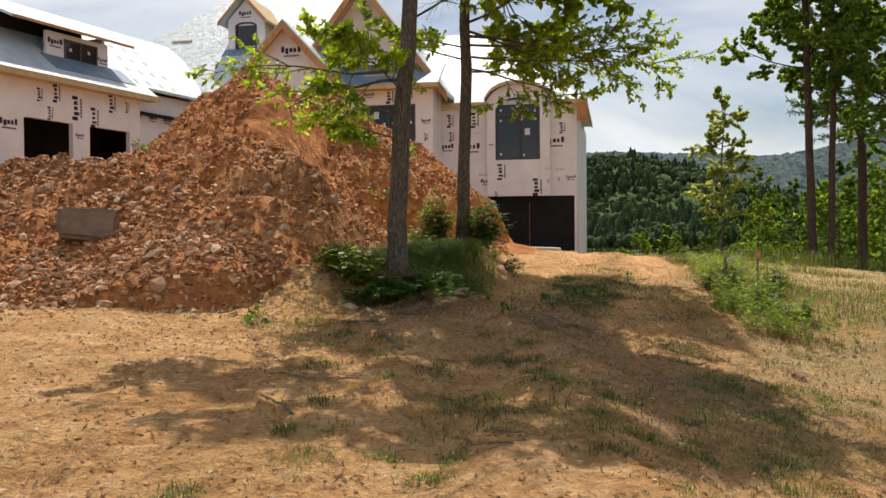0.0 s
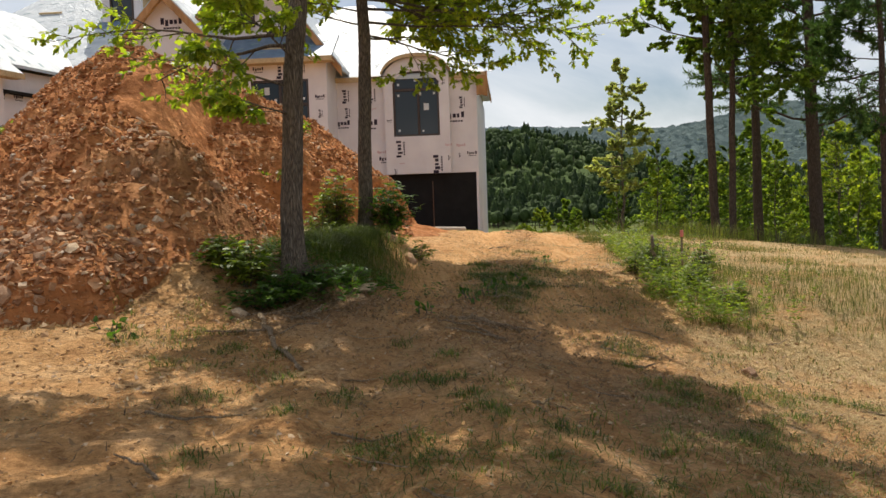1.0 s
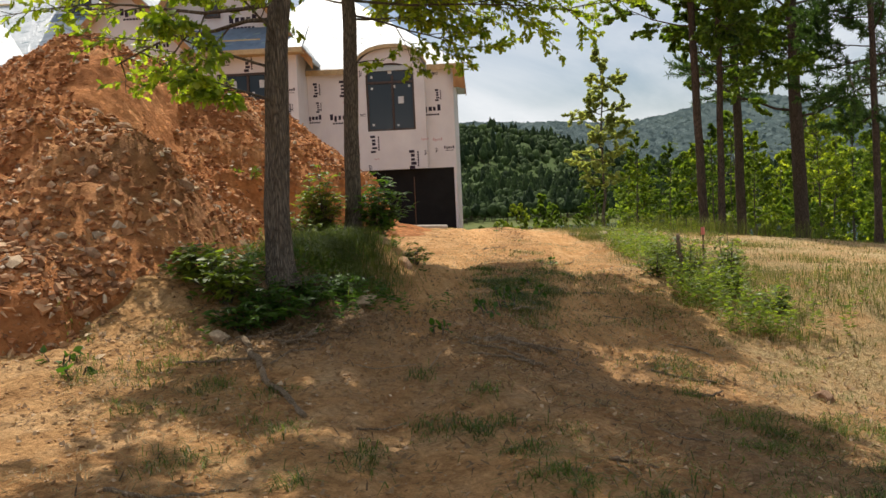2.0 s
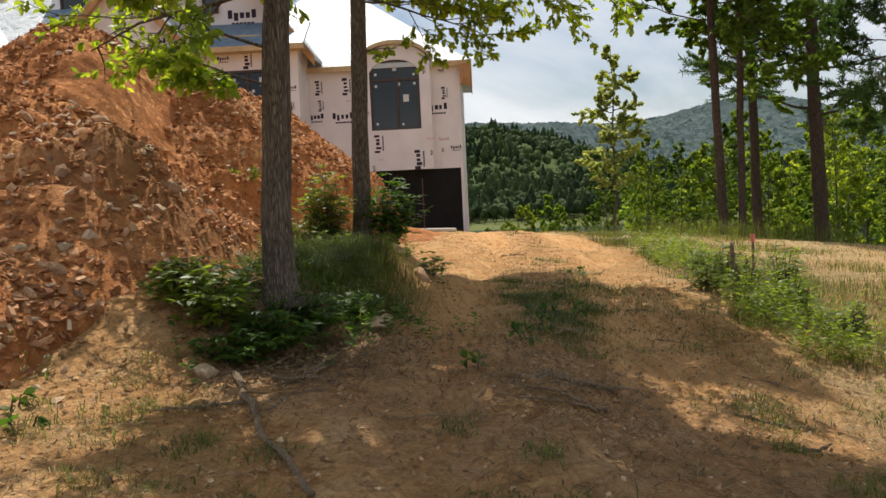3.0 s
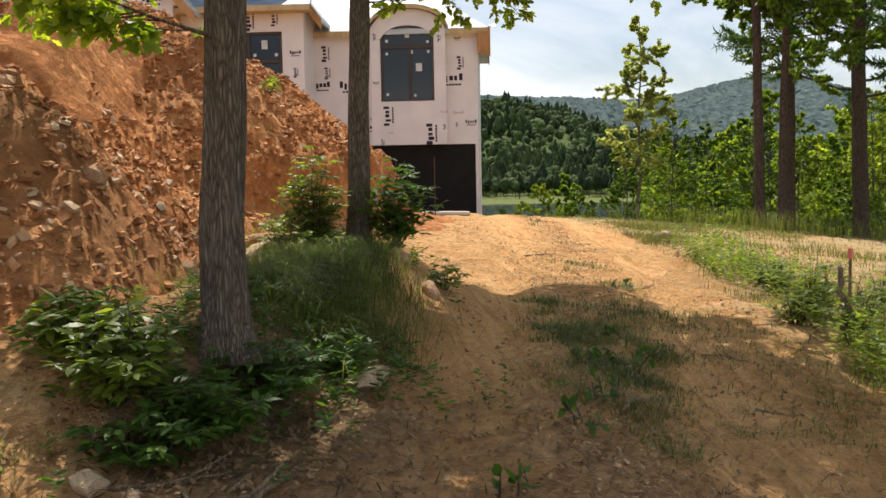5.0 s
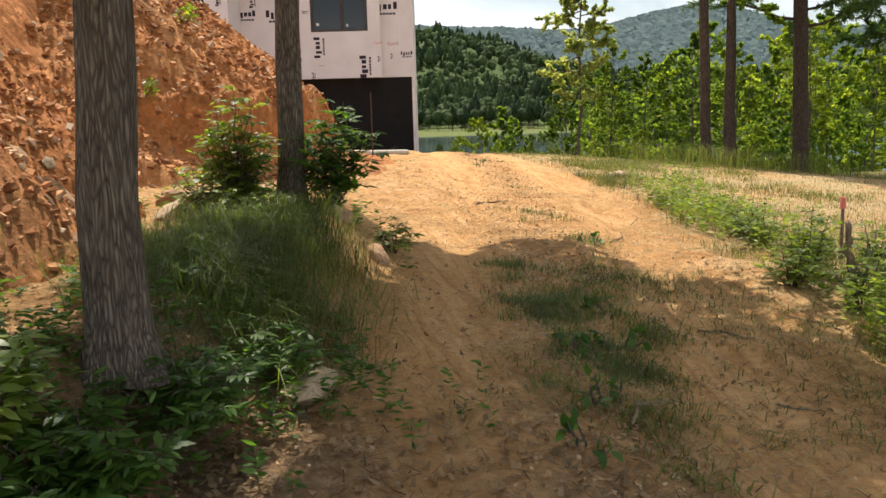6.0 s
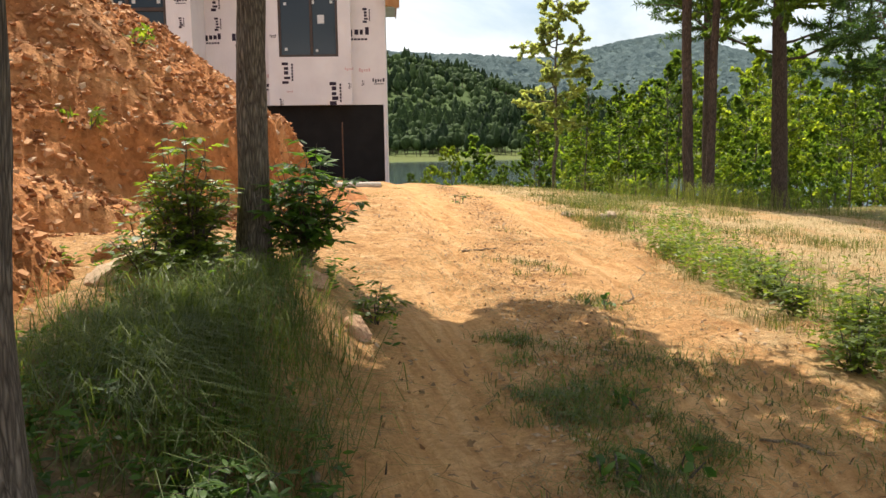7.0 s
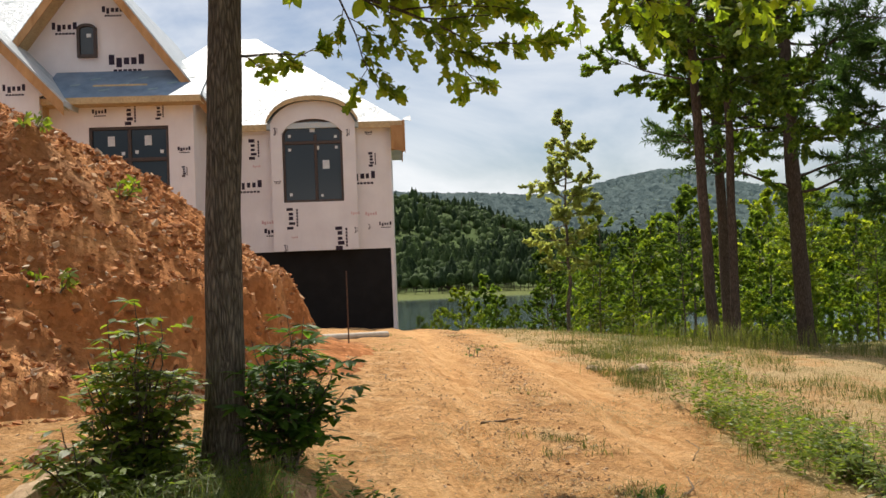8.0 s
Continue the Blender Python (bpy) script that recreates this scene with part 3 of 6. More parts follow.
def build_heap():
    xs, ys = np.arange(-14.5, 3.0, 0.05), np.arange(7.2, 30.5, 0.05)
    gx, gy = np.meshgrid(xs, ys)
    gz, low = heap_z(gx, gy), ground_z(gx, gy)
    on = gz > low - 0.14
    keep = on[:-1, :-1] & on[:-1, 1:] & on[1:, 1:] & on[1:, :-1]
    f = grid_faces(len(xs), len(ys), keep)
    used, inv = np.unique(f, return_inverse=True)
    me = raw("spoil", np.stack([gx, gy, gz], -1).reshape(-1, 3)[used], inv.reshape(-1, 4), M_SPOIL, True)
    # darker on the slumped lump and in random patches
    dark = 0.6 * np.exp(-((gx + 1.95) / 0.9) ** 2 - ((gy - 12.0) / 0.7) ** 2) * (0.3 + 1.2 * fbm(gx * 2.2, gy * 2.2, 1, 4)) + 0.55 * ease(0.56, 0.72, fbm(gx * 0.5, gy * 0.5, 6, 4))
    at = me.color_attributes.new("dark_tone", 'FLOAT_COLOR', 'POINT')
    d = np.clip(dark, 0, 1).reshape(-1)[used]
    at.data.foreach_set("color", np.stack([d, d, d, np.ones_like(d)], -1).astype(np.float32).ravel())
    heap = thing("dirt_pile", "large pile of excavated red clay and shale rubble on the ground", "dirt pile")
    part("spoil", me, heap)
    return heap


HEAP = build_heap()

# ---- the house under construction ----
HOUSE = thing("house", "large unfinished house in white house wrap with white roof membrane", "house")
HOUSE.matrix_world = pose(5.51, 37.58, 0, 0, 0, -11)
HOUSE_M = pose(5.51, 37.58, 0, 0, 0, -11)
# the garage wing stands at an angle: s runs along its wall, the second axis goes into it
GAR = HOUSE_M.inverted() @ pose(-14.8, 29.4, 0, 0, 0, 67.1)


def prism(profile, shift, bm=None):
    """A solid from a flat outline (3D places) pushed along a vector."""
    bm = bm or bmesh.new()
    a = [bm.verts.new(p) for p in profile]
    b = [bm.verts.new(Vector(p) + Vector(shift)) for p in profile]
    bm.faces.new(a)
    bm.faces.new(b[::-1])
    for k in range(len(a)):
        j = (k + 1) % len(a)
        bm.faces.new((a[k], b[k], b[j], a[j]))
    return bm


def sheet(corners, thick, bm=None):
    """A slab whose top face has these corners."""
    return prism(corners, (0, 0, -thick), bm)


def wall_with_openings(x0, x1, z0, z1, y0, y1, holes):
    """A wall along x with rectangular openings (x0, x1, z0, z1) that go through it."""
    bm = bmesh.new()
    xs = sorted({x0, x1, *(h[0] for h in holes), *(h[1] for h in holes)})
    zs = sorted({z0, z1, *(h[2] for h in holes), *(h[3] for h in holes)})
    corner = {}

    def vert(i, k, y):
        if (i, k, y) not in corner:
            corner[i, k, y] = bm.verts.new((xs[i], y, zs[k]))
        return corner[i, k, y]

    def solid(i, k):
        if not (0 <= i < len(xs) - 1 and 0 <= k < len(zs) - 1):
            return False
        mx, mz = (xs[i] + xs[i + 1]) / 2, (zs[k] + zs[k + 1]) / 2
        return not any(h[0] < mx < h[1] and h[2] < mz < h[3] for h in holes)

    for i in range(len(xs) - 1):
        for k in range(len(zs) - 1):
            if not solid(i, k):
                continue
            for y in (y0, y1):
                bm.faces.new((vert(i, k, y), vert(i + 1, k, y), vert(i + 1, k + 1, y), vert(i, k + 1, y)))
            for di, dk, (a, b) in ((-1, 0, ((i, k), (i, k + 1))), (1, 0, ((i + 1, k), (i + 1, k + 1))), (0, -1, ((i, k), (i + 1, k))), (0, 1, ((i, k + 1), (i + 1, k + 1)))):
                if not solid(i + di, k + dk):
                    bm.faces.new((vert(*a, y0), vert(*b, y0), vert(*b, y1), vert(*a, y1)))
    return bm


def arch_z(x, x0, x1, spring, top):
    u = (2 * (x - x0) / (x1 - x0) - 1)
    return spring + (top - spring) * math.sqrt(max(0.0, 1 - 0.94 * u * u)) - (top - spring) * math.sqrt(0.06) * abs(u) ** 4


def window(name, parent, x0, x1, z0, z1, y, top=None, mullions=(), transoms=(), stickers=(), label="dark window with brown frame", m=None):
    """A window in a wall along x: frame, mullions, panes and stickers. top: the crown of an arched head."""
    m = m or Matrix()
    win = part(name, None, parent, label)
    win.matrix_basis = m
    n = 12
    xs = [x0 + (x1 - x0) * k / n for k in range(n + 1)]
    head = [arch_z(x, x0, x1, z1, top) if top else z1 for x in xs]
    w, d = 0.075, 0.11
    bm = box_bm((x0, y, z0), (x0 + w, y + d, z1))
    box_bm((x1 - w, y, z0), (x1, y + d, z1), bm=bm)
    box_bm((x0 + w, y, z0), (x1 - w, y + d, z0 + w), bm=bm)
    for k in range(n):
        prism([(xs[k], y, head[k] - w), (xs[k + 1], y, head[k + 1] - w), (xs[k + 1], y, head[k + 1]), (xs[k], y, head[k])], (0, d, 0), bm)
    part_bm("window_frame", bm, M_FRAME, win)
    for x in mullions:
        part_bm("mullion", box_bm((x - 0.045, y + 0.01, z0 + w), (x + 0.045, y + d - 0.01, z1 - w + 0.05), 0.008), M_FRAME, win)
    for z in transoms:
        part_bm("transom", box_bm((x0 + w, y + 0.004, z - 0.05), (x1 - w, y + d - 0.004, z + 0.05), 0.008), M_FRAME, win)
    bm = bmesh.new()
    for k in range(n):
        prism([(xs[k], y + 0.055, z0 + w / 2), (xs[k + 1], y + 0.055, z0 + w / 2), (xs[k + 1], y + 0.055, head[k + 1] - w / 2), (xs[k], y + 0.055, head[k] - w / 2)], (0, 0.012, 0), bm)
    bmesh.ops.remove_doubles(bm, verts=bm.verts, dist=1e-5)
    part_bm("pane", bm, M_GLASS, win, "dark unlit pane")
    for x, z, sw, sh in stickers:
        part_bm("sticker", box_bm((x - sw / 2, y + 0.049, z - sh / 2), (x + sw / 2, y + 0.054, z + sh / 2)), M_LABEL, win, "pale square sticker")
    return win


INK_RNG = random.Random(5)


def print_mark(x, z, width, y, upright=False, tint=None, small=True, m=None, parent=None):
    """A printed trade mark on the wrap, as a row of plain blocks with a finer bar under it."""
    bm = bmesh.new()
    h = width * 0.22
    at = -width / 2
    for k in range(5):
        w = width * (0.11 + 0.05 * INK_RNG.random())
        box_bm((at, -0.004, -h * (0.35 if k == 1 else 0.0)), (at + w, 0.0, h * (1.25 if k in (0, 4) else 0.85)), bm=bm)
        at += width * 0.2
    if small:
        for k in range(6):
            box_bm((-width * 0.38 + k * width * 0.13, -0.004, -h * 0.95), (-width * 0.38 + k * width * 0.13 + width * 0.1, 0.0, -h * 0.6), bm=bm)
    turn = Matrix.Rotation(radians(90 if upright else 0), 4, 'Y').inverted() if upright else Matrix()
    bm.transform((m or Matrix()) @ Matrix.Translation((x, y, z)) @ turn)
    part_bm("printed_mark", bm, tint or M_INK, parent or HOUSE, "faded dark print")


# right wing: wrapped wall with the arched window, over a black damp-proofed basement wall
WX0, WX1, WZ0, WZS, WZT = -3.33, -1.40, 4.79, 7.0, 7.48
bm = wall_with_openings(-9.0, 0.15, 3.23, 7.22, 0.0, 0.2, [(-3.69, -0.98, 3.23, 7.22)])
part_bm("wall", bm, M_WRAP, HOUSE, "white house wrap stapled over sheathing")
# slightly proud bay round the arched window
bm = bmesh.new()
box_bm((-3.69, -0.30, 3.23), (WX0, 0.2, 7.0), bm=bm)
box_bm((WX1, -0.30, 3.23), (-0.98, 0.2, 7.0), bm=bm)
box_bm((WX0, -0.30, 3.23), (WX1, 0.2, WZ0), bm=bm)
N = 22
for k in range(N):
    xa, xb = -3.69 + 2.71 * k / N, -3.69 + 2.71 * (k + 1) / N
    za, zb = arch_z(xa, -3.69, -0.98, 7.36, 8.06), arch_z(xb, -3.69, -0.98, 7.36, 8.06)
    la = arch_z(xa, WX0, WX1, WZS, WZT) if WX0 < xa < WX1 else 7.0
    lb = arch_z(xb, WX0, WX1, WZS, WZT) if WX0 < xb < WX1 else 7.0
    prism([(xa, -0.30, la), (xb, -0.30, lb), (xb, -0.30, zb), (xa, -0.30, za)], (0, 0.5, 0), bm)
bmesh.ops.remove_doubles(bm, verts=bm.verts, dist=1e-4)
part_bm("arched_bay", bm, M_WRAP, HOUSE, "wrapped arched surround")
bm = bmesh.new()
for k in range(N):
    xa, xb = -3.80 + 2.93 * k / N, -3.80 + 2.93 * (k + 1) / N
    za, zb = arch_z(xa, -3.80, -0.87, 7.38, 8.13), arch_z(xb, -3.80, -0.87, 7.38, 8.13)
    prism([(xa, -0.50, za), (xb, -0.50, zb), (xb, -0.50, zb + 0.07), (xa, -0.50, za + 0.07)], (0, 2.2, 0), bm)
bmesh.ops.remove_doubles(bm, verts=bm.verts, dist=1e-4)
part_bm("eyebrow_roof", bm, M_ROOF, HOUSE, "curved eyebrow roof")
bm = bmesh.new()
for k in range(N):
    xa, xb = -3.80 + 2.93 * k / N, -3.80 + 2.93 * (k + 1) / N
    za, zb = arch_z(xa, -3.80, -0.87, 7.38, 8.13), arch_z(xb, -3.80, -0.87, 7.38, 8.13)
    prism([(xa, -0.525, za - 0.09), (xb, -0.525, zb - 0.09), (xb, -0.525, zb + 0.05), (xa, -0.525, za + 0.05)], (0, 0.022, 0), bm)
bmesh.ops.remove_doubles(bm, verts=bm.verts, dist=1e-4)
part_bm("arched_fascia", bm, M_OSB, HOUSE, "bare curved fascia")
window("window", HOUSE, WX0, WX1, WZ0, WZS, -0.24, WZT, (-2.27,), (6.72,),
       [(-2.36, 7.16, 0.16, 0.2), (-3.1, 6.95, 0.09, 0.09), (-1.62, 6.9, 0.09, 0.09), (-3.1, 6.5, 0.09, 0.09), (-2.2, 6.55, 0.09, 0.12), (-1.95, 6.0, 0.22, 0.28), (-3.1, 5.05, 0.09, 0.09), (-2.1, 5.0, 0.08, 0.08), (-1.6, 6.55, 0.09, 0.09)],
       "arched brown-framed window with pale stickers")
part_bm("basement_wall", box_bm((-9.0, 0.05, -0.6), (0.04, 0.25, 3.23)), M_DAMP, HOUSE, "black damp-proofed basement wall")
part_bm("corner_strip", box_bm((0.04, -0.01, -0.4), (0.15, 0.25, 3.23), 0.01), M_WRAP, HOUSE, "pale corner strip")
bm = bmesh.new()
for lo, hi, z0, z1 in ((0.2, 1.2, -1.0, 7.22), (1.5, 2.1, -1.0, 7.22), (2.4, 8.0, -1.0, 7.22), (1.2, 1.5, -1.0, 0.5), (2.1, 2.4, -1.0, 0.5), (1.2, 1.5, 2.6, 7.22), (2.1, 2.4, 2.6, 7.22)):
    box_bm((-0.05, lo, z0), (0.15, hi, z1), bm=bm)
part_bm("side_wall", bm, M_WRAP, HOUSE)
# dark box behind the wall slots, its shade put into the colour
part_bm("backing", box_bm((-0.35, 0.9, -0.5), (-0.07, 2.8, 3.0)), M_INSIDE_SHADE, HOUSE)


def hip_roof(x0, x1, y0, y1, z0, zr, rx0, rx1, thick=0.16):
    ym = (y0 + y1) / 2
    bm = bmesh.new()
    top = [bm.verts.new(p) for p in ((x0, y0, z0), (x1, y0, z0), (x1, y1, z0), (x0, y1, z0), (rx0, ym, zr), (rx1, ym, zr))]
    low = [bm.verts.new((v.co.x, v.co.y, v.co.z - thick)) for v in top[:4]]
    a, b, c, d, r, s = top
    for f in ((a, b, s, r), (b, c, s), (c, d, r, s), (d, a, r), (low[3], low[2], low[1], low[0]), (a, low[0], low[1], b), (b, low[1], low[2], c), (c, low[2], low[3], d), (d, low[3], low[0], a)):
        bm.faces.new(f)
    return bm


part_bm("roof", hip_roof(-10.0, 0.55, -0.27, 8.4, 7.34, 11.30, -6.2, -4.7), M_ROOF, HOUSE, "white membrane hip roof")
for x0, x1 in ((-6.3, -3.82), (-0.86, 0.57)):
    part_bm("fascia", box_bm((x0, -0.295, 7.12), (x1, -0.27, 7.33), 0.004), M_OSB, HOUSE, "bare fascia board")
bm = bmesh.new()
prism([(0.55, -0.44, 7.33), (0.63, -0.44, 7.33), (0.63, -0.44, 6.25), (0.55, -0.44, 6.45)], (0, 0.035, 0), bm)
box_bm((0.55, -0.40, 7.10), (0.585, 8.4, 7.33), bm=bm)
box_bm((0.17, -0.40, 6.42), (0.55, 0.02, 6.48), bm=bm)
prism([(0.17, -0.42, 6.42), (0.59, -0.42, 6.30), (0.59, -0.42, 7.17), (0.17, -0.42, 7.17)], (0, 0.03, 0), bm)
part_bm("eave_return", bm, M_WOOD, HOUSE, "orange bare-wood eave return")
part_bm("flap", prism([(0.58, -0.3, 7.36), (0.85, -0.35, 7.30), (0.81, -0.1, 7.52), (0.58, -0.05, 7.44)], (0.004, 0, 0.01)), M_ROOF, HOUSE, "loose flap of roof membrane")

# front wing with gables and main body, drawn at the right wing's depth scale and set back from it
SET_BACK = Matrix.Translation((0.75, -33.1, 1.81)) @ Matrix.Scale(1.148, 4) @ Matrix.Translation((-0.75, 33.1, -1.81))
right_wing = set(HOUSE.children)

bm = wall_with_openings(-8.6, -4.9, -0.2, 7.1, -6.0, -5.8, [(-7.6, -5.55, 4.2, 6.42)])
part_bm("wall", bm, M_WRAP, HOUSE)
window("window", HOUSE, -7.6, -5.55, 4.2, 6.42, -5.97, None, (-6.57,), (5.55,),
       [(-7.05, 6.05, 0.18, 0.26), (-6.1, 6.05, 0.18, 0.26), (-7.4, 5.75, 0.09, 0.09), (-6.75, 5.72, 0.09, 0.09), (-6.4, 5.75, 0.09, 0.09), (-5.75, 5.75, 0.09, 0.09)])
part_bm("side_wall", box_bm((-5.1, -5.8, -0.5), (-4.9, 0.0, 7.1)), M_WRAP, HOUSE)
bm = sheet([(-8.75, -6.5, 7.10), (-4.6, -6.5, 7.10), (-4.6, -5.0, 8.12), (-8.75, -5.0, 8.12)], 0.1)
part_bm("skirt_roof", bm, M_BLUE, HOUSE, "blue-grey underlay on a skirt roof")
part_bm("fascia", box_bm((-8.75, -6.53, 6.93), (-4.58, -6.5, 7.10), 0.004), M_OSB, HOUSE, "bare fascia board")
part_bm("soffit", box_bm((-8.7, -6.5, 6.94), (-4.6, -6.0, 6.97)), M_OSB, HOUSE)
for k in range(9):
    x = -8.4 + k * 0.42
    zz = 7.35 + 0.22 * (k % 3)
    yy = -6.5 + (zz - 7.1) / 0.68
    bm = box_bm((-0.13, -0.05, 0), (0.13, 0.05, 0.004))
    bm.transform(Matrix.Translation((x, yy, zz + 0.012)) @ Matrix.Rotation(math.atan(0.68), 4, 'X') @ Matrix.Rotation(0.35, 4, 'Z'))
    part_bm("underlay_print", bm, M_CYAN, HOUSE)
part_bm("batten", sheet([(-7.5, -5.9, 7.53), (-6.1, -5.9, 7.53), (-6.1, -5.84, 7.57), (-7.5, -5.84, 7.57)], 0.03), M_OSB, HOUSE, "loose toe board on the skirt roof")


def gable(xc, half, z0, apex, y_front, y_back, over, roof_label, inner=M_WRAP):
    """A gable wall, its two roof slopes, and rake boards of bare wood."""
    part_bm("gable_wall", prism([(xc - half, y_front, z0), (xc + half, y_front, z0), (xc, y_front, apex)], (0, 0.18, 0)), inner, HOUSE)
    s = (apex - z0) / half
    for side in (-1, 1):
        e = half + 0.35
        q = [(xc, y_front - over, apex + 0.16), (xc + side * e, y_front - over, apex + 0.16 - s * e), (xc + side * e, y_back, apex + 0.16 - s * e), (xc, y_back, apex + 0.16)]
        part_bm("roof", sheet(q, 0.14), M_ROOF, HOUSE, roof_label)
        r = [(xc, y_front - over - 0.03, apex + 0.10), (xc + side * e, y_front - over - 0.03, apex + 0.10 - s * e), (xc + side * e, y_front - over - 0.03, apex - 0.22 - s * e), (xc, y_front - over - 0.03, apex - 0.22)]
        part_bm("rake_board", prism(r, (0, 0.03, 0)), M_WOOD, HOUSE, "bare wooden rake board")
        u = [(xc, y_front - over, apex - 0.02), (xc + side * e, y_front - over, apex - 0.02 - s * e), (xc + side * e, y_front, apex - 0.02 - s * e), (xc, y_front, apex - 0.02)]
        part_bm("rake_soffit", sheet(u, 0.02), M_OSB, HOUSE)


gable(-7.75, 3.0, 7.15, 11.1, -5.0, 4.0, 0.75, "steep white gable roof")
window("window", HOUSE, -8.16, -7.64, 8.5, 9.3, -5.12, 9.42, (), (), [(-7.85, 9.1, 0.12, 0.1)], "small arched attic window")
gable(-10.3, 2.1, 7.15, 9.4, -6.6, -3.0, 0.4, "small white gable roof")
part_bm("wall", box_bm((-12.4, -6.6, -0.2), (-8.6, -6.42, 7.15)), M_WRAP, HOUSE)
part_bm("side_wall", box_bm((-8.78, -6.42, -0.2), (-8.6, -6.0, 7.15)), M_OSB, HOUSE)

# main body between the wings, with its tall hip roof and a dormer
part_bm("wall", box_bm((-18.5, -4.65, 0.5), (-12.4, -4.45, 7.2)), M_WRAP, HOUSE)
part_bm("rear_wall", box_bm((-21.0, 12.4, 0.0), (-0.2, 12.6, 7.2)), M_WRAP, HOUSE)
part_bm("rear_side_wall", box_bm((-0.2, 8.0, 0.0), (0.0, 12.6, 7.2)), M_WRAP, HOUSE)
part_bm("roof", hip_roof(-22.0, -5.4, -5.05, 13.0, 7.34, 14.75, -14.4, -12.6), M_ROOF, HOUSE, "tall white membrane hip roof")
part_bm("fascia", box_bm((-19.5, -5.08, 7.14), (-12.5, -5.05, 7.34)), M_OSB, HOUSE)
bm = wall_with_openings(-14.6, -13.0, 8.7, 10.85, -2.3, -2.12, [(-14.27, -13.3, 9.15, 10.6)])
part_bm("dormer_wall", bm, M_WRAP, HOUSE)
window("window", HOUSE, -14.27, -13.3, 9.15, 10.6, -2.33, 10.74, (), (), [(-13.45, 9.35, 0.1, 0.1)], "dark arched dormer window")
for x in (-14.6, -13.18):
    part_bm("dormer_cheek", box_bm((x, -2.12, 8.7), (x + 0.18, 1.6, 10.85)), M_OSB if x > -14 else M_WRAP, HOUSE, "bare board dormer cheek")
part_bm("dormer_gable", prism([(-14.6, -2.3, 10.85), (-13.0, -2.3, 10.85), (-13.8, -2.3, 11.7)], (0, 0.18, 0)), M_WRAP, HOUSE)
for side in (-1, 1):
    q = [(-13.8, -2.7, 11.92), (-13.8 + side * 1.1, -2.7, 10.72), (-13.8 + side * 1.1, 2.4, 10.72), (-13.8, 2.4, 11.92)]
    part_bm("dormer_roof", sheet(q, 0.1), M_OSB if side > 0 else M_ROOF, HOUSE, "bare strand-board dormer roof")
    r = [(-13.8, -2.73, 11.88), (-13.8 + side * 1.1, -2.73, 10.68), (-13.8 + side * 1.1, -2.73, 10.52), (-13.8, -2.73, 11.70)]
    part_bm("rake_board", prism(r, (0, 0.03, 0)), M_WOOD, HOUSE)
part_bm("dormer_apron", sheet([(-14.75, -2.75, 9.24), (-12.85, -2.75, 9.24), (-12.85, -2.3, 9.61), (-14.75, -2.3, 9.61)], 0.03), M_BLUE, HOUSE, "blue underlay below the dormer")
for x, yy in ((-17.6, -1.6), (-17.2, -3.4)):
    zz = 7.34 + (yy + 5.05) * 0.821
    part_bm("toe_board", sheet([(x, yy, zz + 0.09), (x + 0.95, yy, zz + 0.09), (x + 0.95, yy + 0.06, zz + 0.13), (x, yy + 0.06, zz + 0.13)], 0.06), M_OSB, HOUSE, "toe board nailed on the roof")

for ob in [c for c in HOUSE.children if c not in right_wing]:
    for piece in (ob, *ob.children):
        if piece.data:
            piece.data.transform(SET_BACK)

# garage wing, set at an angle
def gar(bm):
    bm.transform(GAR)
    return bm


part_bm("garage_wall", gar(wall_with_openings(-7.5, 6.4, 1.5, 7.2, 0.0, 0.2, [(0.75, 2.92, 2.6, 5.74), (3.73, 5.82, 2.6, 5.74), (-4.5, -2.2, 2.6, 5.74)])), M_WRAP, HOUSE)
part_bm("garage_wall", gar(box_bm((6.4, 0.5, 1.5), (15.0, 0.7, 7.55))), M_WRAP, HOUSE)
part_bm("garage_wall", gar(box_bm((6.2, 0.2, 1.5), (6.4, 0.5, 7.2))), M_WRAP, HOUSE)
# rear, ceiling and an added sheet hold the garage's inner shade as colour
part_bm("garage_rear", gar(box_bm((-7.5, 8.6, 1.5), (9.0, 8.8, 7.2))), M_INSIDE_SHADE, HOUSE)
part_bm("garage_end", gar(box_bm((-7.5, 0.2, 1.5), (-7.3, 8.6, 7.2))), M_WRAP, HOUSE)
part_bm("garage_partition", gar(box_bm((-7.3, 2.4, 1.5), (9.0, 2.5, 7.2))), M_INSIDE_SHADE, HOUSE)
part_bm("garage_ceiling", gar(box_bm((-7.3, 0.2, 6.6), (9.0, 8.6, 6.7))), M_INSIDE_SHADE, HOUSE)
for a, b in ((-8.0, 6.9), (6.9, 13.0)):
    y0 = -0.5 if a < 0 else 0.05
    z0 = 7.25 if a < 0 else 7.25 + 0.55 * 0.776
    part_bm("garage_roof", gar(sheet([(a, y0, z0), (b, y0, z0), (b, 4.2, 10.9), (a, 4.2, 10.9)], 0.12)), M_ROOF, HOUSE, "white printed membrane roof")
part_bm("garage_roof", gar(sheet([(-8.0, 4.2, 10.9), (13.0, 4.2, 10.9), (13.0, 8.9, 7.25), (-8.0, 8.9, 7.25)], 0.12)), M_ROOF, HOUSE)
part_bm("fascia", gar(box_bm((-8.0, -0.53, 7.03), (6.95, -0.5, 7.24))), M_OSB, HOUSE)
part_bm("soffit", gar(box_bm((-8.0, -0.5, 7.05), (6.9, 0.0, 7.08))), M_OSB, HOUSE)
bm = wall_with_openings(2.5, 5.5, 7.95, 9.18, 0.8, 0.95, [(3.3, 4.95, 8.2, 9.0)])
part_bm("dormer_wall", gar(bm), M_WRAP, HOUSE)
